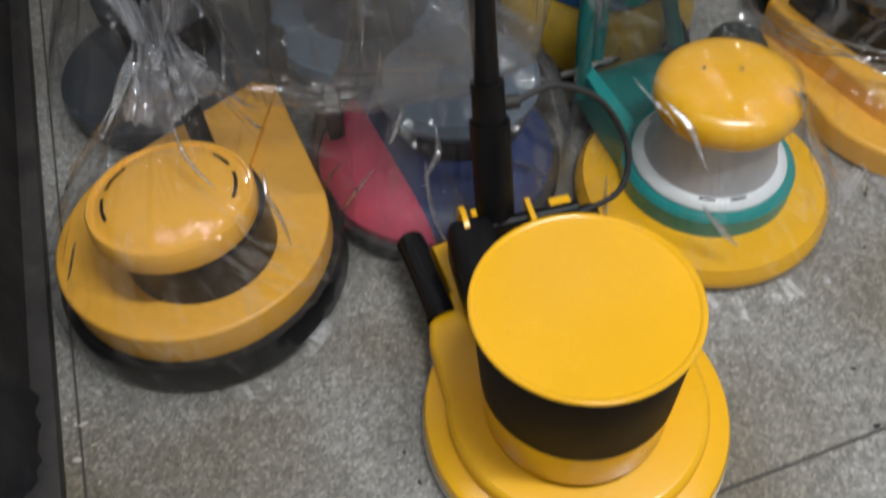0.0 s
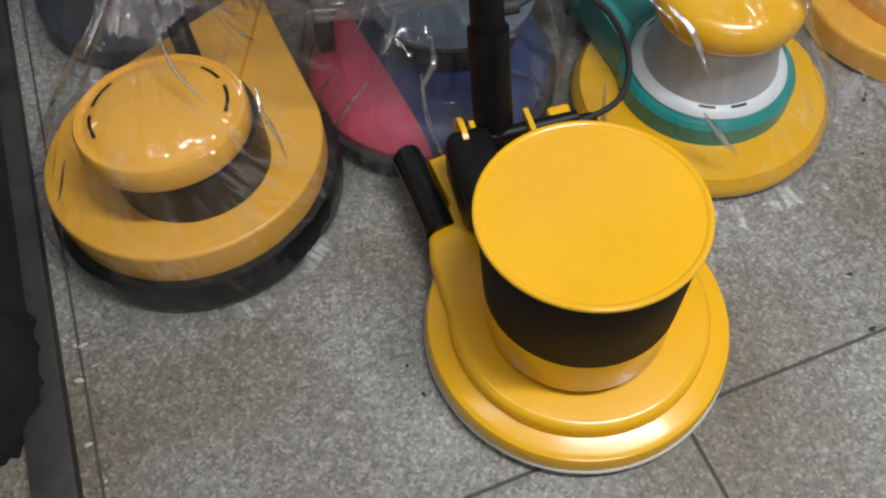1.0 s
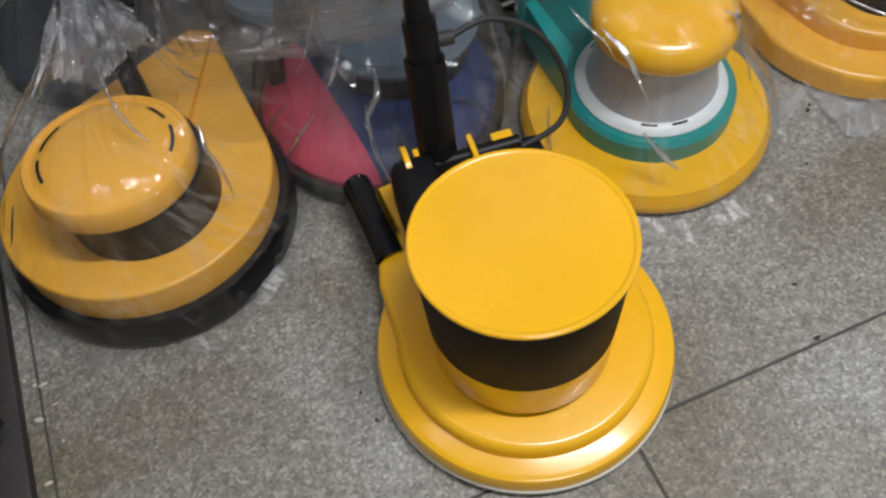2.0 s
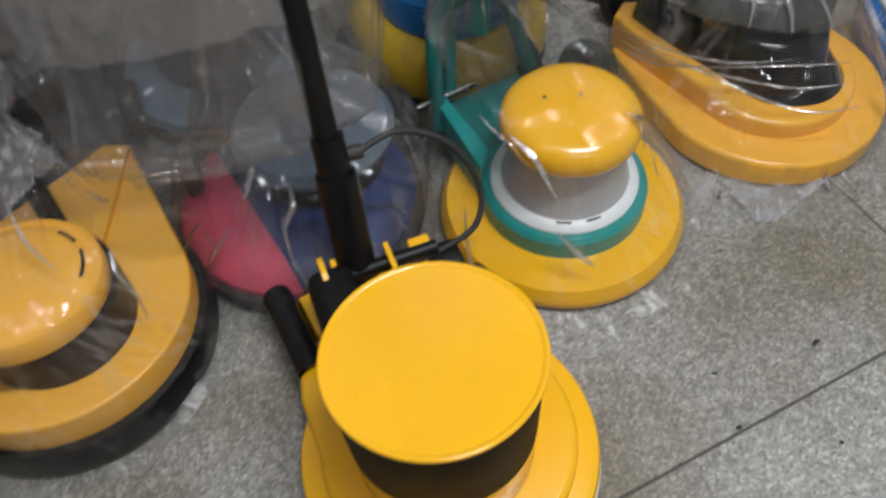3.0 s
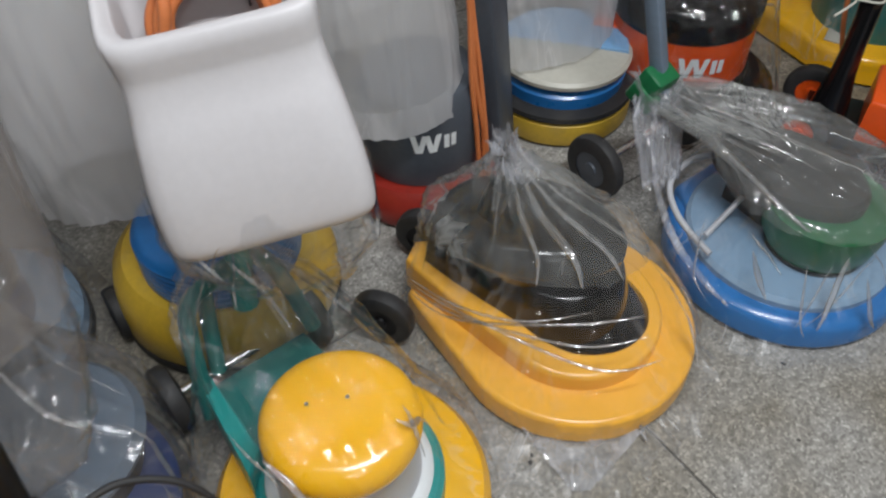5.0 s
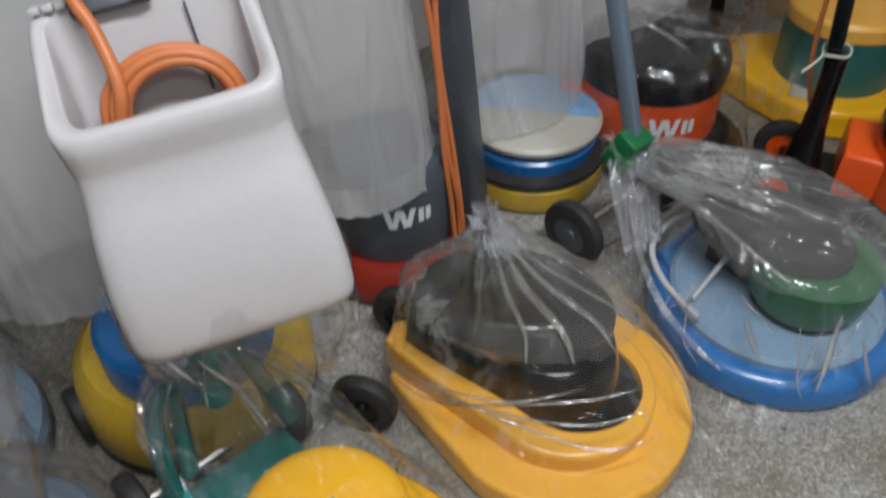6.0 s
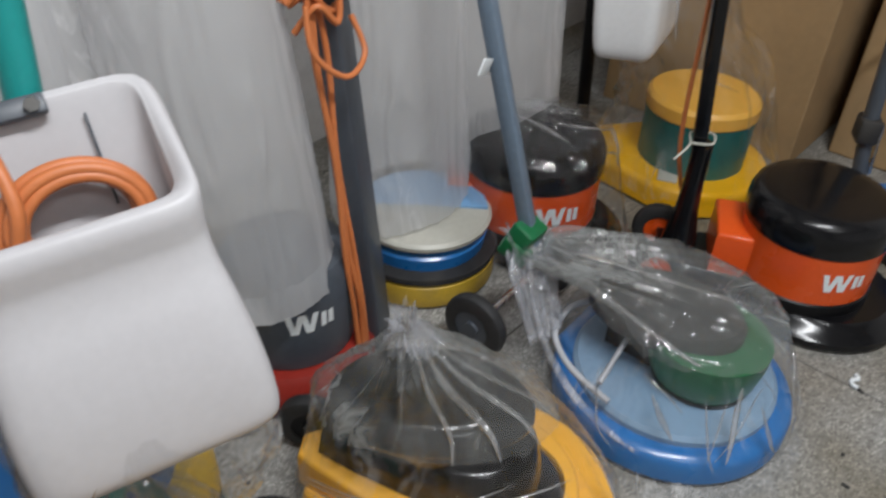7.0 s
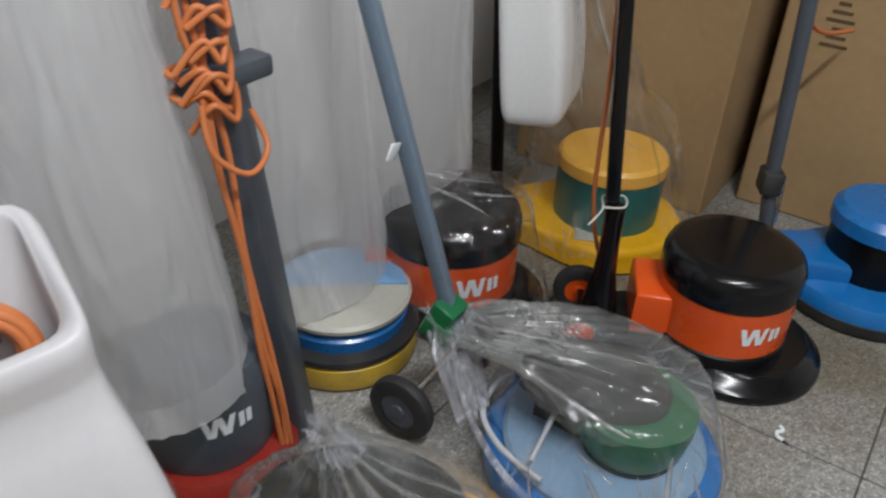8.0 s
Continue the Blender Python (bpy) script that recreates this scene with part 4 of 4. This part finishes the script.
# ---------- packing film ----------
def fold(points, w):
    """A doubled, flattened fold of film that thins out at both ends."""
    line = smooth_line(points, 5)
    bm = bmesh.new()
    rows = []
    for i, p in enumerate(line):
        d = (line[min(i + 1, len(line) - 1)] - line[max(i - 1, 0)]).normalized()
        side = d.cross(Vector((p.x, p.y, 0.3)).normalized()).normalized()
        up = side.cross(d).normalized()
        r = w * (0.15 + 0.85 * math.sin(math.pi * i / (len(line) - 1)))
        rows.append([bm.verts.new(p + side * r * math.cos(k * math.pi / 3) + up * r * 0.25 * math.sin(k * math.pi / 3)) for k in range(6)])
    for a, b in zip(rows, rows[1:]):
        for k in range(6):
            bm.faces.new((a[k], a[(k + 1) % 6], b[(k + 1) % 6], b[k]))
    return bm


def bag_folds(b, rings, count, seed, width=0.0026, out=0.004):
    """Folds that run up the film from ring to ring, each with a drift of its own."""
    rng = random.Random(seed)
    for _ in range(count):
        a, drift = rng.uniform(math.pi, 2.25 * math.pi), rng.uniform(-0.5, 0.5)
        u0 = rng.uniform(0.6, len(rings) - 2.2)
        u1 = min(u0 + rng.uniform(0.5, 1.8), len(rings) - 1.01)
        pts = []
        for k in range(6):
            u = u0 + (u1 - u0) * k / 5
            i, t = int(u), u - int(u)
            z, rx, ry, cx, cy = [rings[i][q] + (rings[i + 1][q] - rings[i][q]) * t for q in range(5)]
            w = a + drift * k / 5
            pts.append((cx + (rx + out) * math.cos(w), cy + (ry + out) * math.sin(w), z))
        part("fold", fold(pts, width * rng.uniform(0.5, 2.6)), FILM_FOLD, b, angle=180)


def bag(label, x, y, turn, rings, material, seed, folds=0.1, seg=150, neck=None, creases=0):
    b = part("film_bag", draped(rings[1:], folds=folds, seed=seed, seg=seg), material, None, angle=180)
    part("loose_hem", draped(rings[:2], folds=folds, seed=seed, seg=seg), FILM_HEM if rings[0][0] < 0.01 else material, b, angle=180)
    b.matrix_world = pose(x, y, 0, 0, 0, turn)
    bag_folds(b, rings, creases, seed)
    if neck:
        part("gathered_neck", draped(neck, folds=folds * 1.6, seed=seed + 2, seg=seg), FILM_NECK, b, "bunched whitish film", angle=180)
    return tagged(b, label, "film bag")


bag("clear film bag gathered above the amber polisher", -0.31, 0.965, -11, [(0.004, 0.255, 0.27, 0, 0.02, 0.5), (0.02, 0.238, 0.27, 0, 0.035, 0.2), (0.11, 0.232, 0.285, 0, 0.055, 0.12), (0.17, 0.19, 0.22, 0.01, 0.03, 0.3), (0.24, 0.142, 0.165, 0.012, 0.0, 0.2), (0.268, 0.125, 0.14, 0.01, 0.005, 0.3), (0.285, 0.08, 0.10, -0.015, 0.07, 0.9), (0.315, 0.035, 0.035, -0.048, 0.155, 1.2), (0.345, 0.022, 0.022, -0.055, 0.175, 1.2)], FILM, 3, creases=9, neck=[(0.29, 0.062, 0.07, -0.03, 0.115, 1.0), (0.305, 0.048, 0.05, -0.038, 0.13, 1.3), (0.325, 0.03, 0.03, -0.05, 0.16, 1.2), (0.345, 0.023, 0.023, -0.055, 0.175, 1.0), (0.37, 0.034, 0.03, -0.06, 0.185, 1.5), (0.41, 0.046, 0.038, -0.068, 0.2, 1.8)])
bag("clear film bag over the teal polisher", 0.512, 1.115, 24, [(0.004, 0.24, 0.25, 0.01, 0, 0.6), (0.015, 0.226, 0.228, 0.0, 0.01, 0.2), (0.06, 0.216, 0.225, 0.0, 0.02, 0.2), (0.15, 0.165, 0.215, -0.01, 0.06, 0.25), (0.25, 0.127, 0.195, -0.005, 0.08, 0.2), (0.272, 0.118, 0.19, -0.005, 0.095, 0.3), (0.29, 0.10, 0.12, -0.01, 0.20, 0.8), (0.315, 0.05, 0.05, 0.0, 0.27, 1.2), (0.36, 0.032, 0.03, 0.005, 0.29, 1.4)], FILM, 11, creases=9)
bag("creased clear film gathered under the water tank", 0.475, 1.315, 0, [(0.335, 0.05, 0.04, 0.01, -0.01, 1.2), (0.36, 0.095, 0.06, 0.01, -0.01, 1.2), (0.40, 0.128, 0.075, 0.008, -0.01, 0.8), (0.45, 0.138, 0.085, 0.0, 0.005, 0.5), (0.50, 0.139, 0.085, -0.003, 0.025, 0.3)], FILM_KNOT, 15, creases=12)
black_bag = bag("clear film bag stretched over the black motor hood", 0.94, 1.316, 55, [(0.003, 0.26, 0.27, -0.045, 0.02, 1.0), (0.012, 0.222, 0.262, 0, 0.04, 0.2), (0.07, 0.216, 0.26, 0, 0.045, 0.15), (0.12, 0.19, 0.235, 0, 0.055, 0.3), (0.2, 0.125, 0.20, 0.015, 0.075, 0.4), (0.232, 0.118, 0.185, 0.02, 0.09, 0.4)], FILM, 23, creases=6, neck=[(0.385, 0.03, 0.035, -0.02, 0.12, 1.2), (0.40, 0.025, 0.03, -0.024, 0.125, 1.4), (0.425, 0.01, 0.01, -0.025, 0.13, 1), (0.445, 0.022, 0.016, -0.03, 0.135, 1.5)])
part("film_crown", draped([(0.232, 0.118, 0.185, 0.02, 0.09, 0.4), (0.258, 0.108, 0.172, 0.02, 0.09, 0.5), (0.284, 0.085, 0.135, 0.015, 0.09, 0.8), (0.357, 0.058, 0.078, -0.015, 0.10, 1.1), (0.40, 0.028, 0.033, -0.022, 0.122, 1.2)], folds=0.1, seed=23, seg=150), FILM_LAYERS, black_bag, "layered greyish film over the hood", angle=180)
for a in (130, 165, 192, 214, 238, 262, 300):
    c, q = math.cos(radians(a)), math.sin(radians(a))
    part("fold", fold([(-0.02 + 0.02 * c, 0.12 + 0.03 * q, 0.392), (0.0 + 0.06 * c, 0.11 + 0.08 * q, 0.335), (0.017 + 0.098 * c, 0.09 + 0.150 * q, 0.278), (0.02 + 0.124 * c, 0.09 + 0.192 * q, 0.236)], 0.0020 + 0.0014 * (a % 5)), FILM_FOLD, black_bag, angle=180)
for k, (px, py, pz) in enumerate(((-0.125, -0.02, 0.20), (-0.145, -0.03, 0.175), (-0.160, -0.06, 0.15), (-0.135, 0.06, 0.185))):
    part("fold", fold([(-0.075, 0.275, 0.105 + 0.012 * k), (-0.125, 0.17, 0.13 + 0.012 * k), (px, py, pz), (px + 0.05, py - 0.10, pz + 0.005)], 0.0026), FILM_FOLD, black_bag, angle=180)
flap = bmesh.new()
rows = []
for i in range(13):
    t = i / 12
    row = []
    for k in range(13):
        sx = (k / 12 - 0.5) * (0.215 * (1 - t) + 0.03)
        row.append(flap.verts.new((0.885 - 0.05 * t + 0.95 * sx, 1.14 - 0.125 * t - 0.3 * sx, 0.004 + 0.03 * abs(noise.noise((sx * 40, t * 7, 3))) * (1 - 0.5 * t))))
    rows.append(row)
for a, b in zip(rows, rows[1:]):
    for k in range(12):
        flap.faces.new((a[k], a[k + 1], b[k + 1], b[k]))
bmesh.ops.transform(flap, matrix=pose(0.925, 1.30, 0, 0, 0, 55).inverted(), verts=flap.verts)
part("floor_flap", flap, FILM_NECK, black_bag, "loose film flap on the floor", angle=180)
blue_bag = bag("clear film bag over the blue polisher, knotted at the clip", 1.402, 1.388, 23, [(0.004, 0.25, 0.255, 0, 0, 0.6), (0.03, 0.236, 0.238, 0, 0.005, 0.15), (0.08, 0.23, 0.235, 0, 0.01, 0.2), (0.16, 0.19, 0.195, 0.02, 0.01, 0.25), (0.21, 0.160, 0.170, 0.01, 0.0, 0.3)], FILM_KNOT, 31, creases=16, neck=[(0.13, 0.03, 0.02, -0.13, 0.215, 1.6), (0.18, 0.035, 0.025, -0.11, 0.25, 1.6), (0.215, 0.035, 0.035, -0.088, 0.285, 1.4), (0.25, 0.028, 0.028, -0.068, 0.308, 1.2), (0.275, 0.04, 0.04, -0.068, 0.31, 1.5)])
part("film_crown", draped([(0.21, 0.160, 0.170, 0.01, 0.0, 0.3), (0.228, 0.150, 0.165, 0.01, 0.01, 0.4), (0.24, 0.13, 0.163, 0.02, 0.06, 0.5), (0.246, 0.084, 0.114, -0.01, 0.16, 1.0), (0.243, 0.044, 0.054, -0.055, 0.27, 1.2)], folds=0.1, seed=31, seg=150), FILM_LAYERS, blue_bag, "layered greyish film over the lid", angle=180)
part("fold", fold([(-0.075, 0.305, 0.255), (-0.15, 0.225, 0.165), (-0.20, 0.12, 0.10), (-0.222, 0.02, 0.075), (-0.215, -0.05, 0.05)], 0.0075), FILM_NECK, blue_bag, "thick twisted fold of whitish film", angle=180)
part("fold", fold([(-0.07, 0.30, 0.258), (-0.02, 0.17, 0.252), (0.03, 0.02, 0.240), (0.08, -0.10, 0.225)], 0.006), FILM_FOLD, blue_bag, angle=180)
part("fold", fold([(-0.075, 0.30, 0.255), (-0.085, 0.15, 0.235), (-0.10, -0.02, 0.205), (-0.09, -0.12, 0.175)], 0.005), FILM_FOLD, blue_bag, angle=180)
bag("dusty film over the pink and navy polisher", 0.065, 1.175, 10, [(0.004, 0.235, 0.235, 0, 0, 0.5), (0.05, 0.218, 0.218, 0, 0, 0.3), (0.12, 0.205, 0.21, 0.01, 0.02, 0.4), (0.19, 0.165, 0.175, 0.03, 0.04, 0.5), (0.25, 0.10, 0.11, 0.0, 0.1, 1.0), (0.32, 0.05, 0.06, -0.03, 0.22, 1.4)], FILM_DUSTY, 41, creases=14)
sleeve = bag("large dusty film sleeve tied round the black handle pole", 0.02, 1.09, 12, [(0.31, 0.03, 0.02, 0.09, -0.03, 0.5), (0.32, 0.14, 0.06, 0.03, -0.02, 1.2), (0.34, 0.21, 0.10, 0.0, 0.0, 0.9), (0.45, 0.235, 0.12, 0, 0.05, 0.6), (0.56, 0.24, 0.12, 0, 0.10, 0.4)], FILM_DUSTY, 47, 0.05)
part("upper_sleeve", draped([(0.50, 0.242, 0.122, 0, 0.075, 0.6), (0.56, 0.243, 0.123, 0, 0.11, 0.4), (0.7, 0.243, 0.12, 0, 0.20, 0.3), (1.15, 0.23, 0.12, 0, 0.50, 0.3)], folds=0.05, seed=47), FILM_HAZE, sleeve, "hazy upper film", angle=180)
bag("milky film sleeve hanging over the dark motor", 0.72, 1.80, 20, [(0.25, 0.155, 0.15, 0, -0.01, 0.4), (0.3, 0.15, 0.145, 0, 0, 0.3), (0.6, 0.14, 0.14, -0.015, 0.03, 0.4), (1.0, 0.135, 0.13, -0.04, 0.07, 0.4), (1.6, 0.13, 0.12, -0.08, 0.13, 0.4)], FILM_DENSE, 53, 0.04)
bag("milky film sleeve hanging over the disc polisher", 1.135, 2.0, 20, [(0.175, 0.17, 0.12, -0.01, 0, 0.4), (0.3, 0.165, 0.12, -0.01, 0.01, 0.3), (0.6, 0.16, 0.11, -0.02, 0.02, 0.4), (1.0, 0.15, 0.1, -0.04, 0.03, 0.4), (1.6, 0.14, 0.1, -0.06, 0.05, 0.4)], FILM_DENSE, 57, 0.04)
bag("milky film sleeve hanging by the back wall", 1.43, 2.13, 20, [(0.06, 0.21, 0.10, 0.01, -0.02, 0.5), (0.3, 0.21, 0.10, 0.01, -0.01, 0.4), (0.5, 0.21, 0.10, 0, 0, 0.4), (1.0, 0.19, 0.1, -0.02, 0, 0.4), (1.6, 0.17, 0.1, -0.03, 0, 0.4)], FILM_DENSE, 59, 0.04)
bag("milky film sleeve hanging behind the water tank", 0.34, 1.84, 20, [(0.30, 0.30, 0.12, 0, -0.02, 0.5), (0.6, 0.30, 0.12, 0, 0, 0.4), (1.0, 0.28, 0.12, 0, 0.03, 0.4), (1.6, 0.26, 0.12, 0, 0.05, 0.4)], FILM_DENSE, 71, 0.04)
bag("milky film sleeve hanging over the yellow and blue polisher", 0.30, 1.66, 10, [(0.27, 0.19, 0.10, 0, -0.02, 0.7), (0.33, 0.20, 0.11, 0, -0.01, 0.5), (0.6, 0.21, 0.11, 0, 0.02, 0.4), (1.0, 0.20, 0.11, 0, 0.06, 0.4), (1.6, 0.19, 0.11, 0, 0.10, 0.4)], FILM_DENSE, 73, 0.05)
bag("dusty film crumpled over the grey polisher", -0.47, 1.43, 5, [(0.004, 0.23, 0.23, 0, 0, 0.6), (0.08, 0.21, 0.21, 0, 0.02, 0.4), (0.2, 0.15, 0.16, 0.01, 0.05, 0.6), (0.26, 0.11, 0.12, 0.0, 0.1, 1.1), (0.4, 0.05, 0.06, 0, 0.2, 1.5)], FILM_DUSTY, 83, creases=8)
bag("dusty film crumpled over the blue and grey polisher", -0.08, 1.56, 8, [(0.004, 0.23, 0.23, 0, 0, 0.6), (0.08, 0.215, 0.215, 0, 0.02, 0.4), (0.2, 0.16, 0.17, 0.0, 0.05, 0.6), (0.26, 0.13, 0.14, 0.0, 0.1, 1.1), (0.4, 0.06, 0.06, 0.02, 0.24, 1.5)], FILM_DUSTY, 89, creases=8)
bag("clear film over the orange polisher", 1.495, 1.955, 62, [(0.03, 0.215, 0.225, 0, 0.03, 0.4), (0.15, 0.195, 0.21, 0, 0.045, 0.2), (0.27, 0.18, 0.185, 0, 0.045, 0.2), (0.293, 0.16, 0.17, 0, 0.05, 0.4), (0.315, 0.09, 0.11, 0, 0.1, 1), (0.34, 0.03, 0.04, 0, 0.15, 1)], FILM, 61, creases=14)
bag("clear film crumpled over the yellow and teal polisher", 2.0, 2.0, 45, [(0.05, 0.22, 0.25, 0, 0.03, 0.5), (0.2, 0.175, 0.19, 0, 0.02, 0.5), (0.295, 0.165, 0.18, 0, 0.03, 0.8), (0.36, 0.16, 0.17, 0.0, 0.06, 1.4), (0.45, 0.14, 0.15, 0, 0.12, 1.0), (0.7, 0.13, 0.12, 0, 0.2, 0.7), (1.2, 0.12, 0.10, 0, 0.26, 0.5)], FILM_KNOT, 67, creases=12)


# ---------- boxes, board, cloth ----------
def carton(u, v, su, sv, sz, turn, label):
    x, y = grid(u, v)
    m = thing("cardboard_box", x, y, 0, turn, label, "box", "tall cardboard boxes against the wall")
    part("body", block(su, sv, sz, (0, 0, sz / 2), 0.006), CARD, m, smooth=False)
    for k in range(6):
        part("print_line", block(0.002, 0.03 + 0.02 * ((k * 7) % 3), 0.008, (-su / 2 - 0.001, sv * 0.26, sz * 0.40 - 0.022 * k), 0), INK, m, "faded printed line", smooth=False)
    return m


carton(3.08, 1.32, 0.5, 0.62, 1.5, 20, "tall brown cardboard box standing behind the polishers")
carton(3.27, 0.67, 0.52, 0.58, 1.55, 20, "tall brown cardboard box with faded printing")

board = thing("wooden_board", *grid(-0.26, 1.35), 0, A, "dark stained wooden board leaning by the floor edge", "board")
part("panel", block(0.03, 1.45, 0.55, (-0.03, 0.16, 0.275), 0.004, (0, -6, 0)), DARK_WOOD, board)
part("foot_rail", block(0.06, 2.6, 0.022, (0.015, -0.45, 0.011), 0.004), DARK_WOOD, board)

cloth = thing("black_cloth", *grid(-0.33, 0.80), 0, A, "black cloth bag slumped against the board", "bag")
bm = draped([(0.0, 0.09, 0.13, 0, 0, 0.6), (0.08, 0.085, 0.12, 0, 0, 0.9), (0.2, 0.06, 0.09, -0.02, 0.02, 1.2), (0.27, 0.01, 0.01, -0.03, 0.03, 1)], seg=60, seed=91)
part("sack", bm, CLOTH, cloth, angle=70)

# ---------- terrazzo panels, crumbs ----------
floor_ob = bpy.data.objects["floor"]
TILE, GAP, U0, V0 = 0.755, 0.004, 1.318, 0.397
tile_bm = block(TILE - GAP, TILE - GAP, 0.02, (0, 0, -0.0105), 0.0012, seg=1)
first = part("terrazzo_panel", tile_bm, FLOOR, floor_ob, smooth=False)
for i in range(-5, 5):
    for j in range(-4, 4):
        if not (-2.5 < U0 + (i + 0.5) * TILE < 3.9 and -3.0 < V0 + (j + 0.5) * TILE < 2.4):
            continue
        if first.location.length == 0:
            t = first
        else:
            t = new("terrazzo_panel", first.data)
            t.parent = floor_ob
        t.location = (U0 + (i + 0.5) * TILE, V0 + (j + 0.5) * TILE, 0.0)

random.seed(7)
for k in range(70):
    if k < 12:
        x, y = grid(-0.20 + random.uniform(-0.02, 0.03), random.uniform(0.45, 1.0))
    else:
        x, y = random.uniform(0.0, 1.9), random.uniform(0.6, 1.35)
    r = random.uniform(0.0015, 0.0045) if k else 0.01
    bm = bmesh.new()
    bmesh.ops.create_icosphere(bm, subdivisions=1, radius=r)
    bmesh.ops.scale(bm, vec=(random.uniform(0.7, 2.2), random.uniform(0.6, 1.2), 0.5), verts=bm.verts)
    for v in bm.verts:
        v.co *= random.uniform(0.8, 1.25)
    ob = part("crumb", bm, DEBRIS if k < 12 else RUBBER, None, smooth=False)
    ob.matrix_world = pose(x, y, r * 0.4, 0, 0, random.uniform(0, 360))
    tagged(ob, "pale plaster crumb lying on the floor" if k < 12 else "small dark grit lying on the terrazzo floor", "debris", "floor crumbs")
clip = part("wire_clip", tube([(-0.018, -0.004, 0.004), (-0.012, 0.008, 0.004), (0, 0.01, 0.004), (0.006, 0.002, 0.004), (0.012, 0.0, 0.004), (0.02, 0.006, 0.004)], 0.0045), WHITE)
clip.matrix_world = pose(1.773, 1.237, 0, 0, 0, 30)
tagged(clip, "small white plastic clip dropped on the floor", "clip")
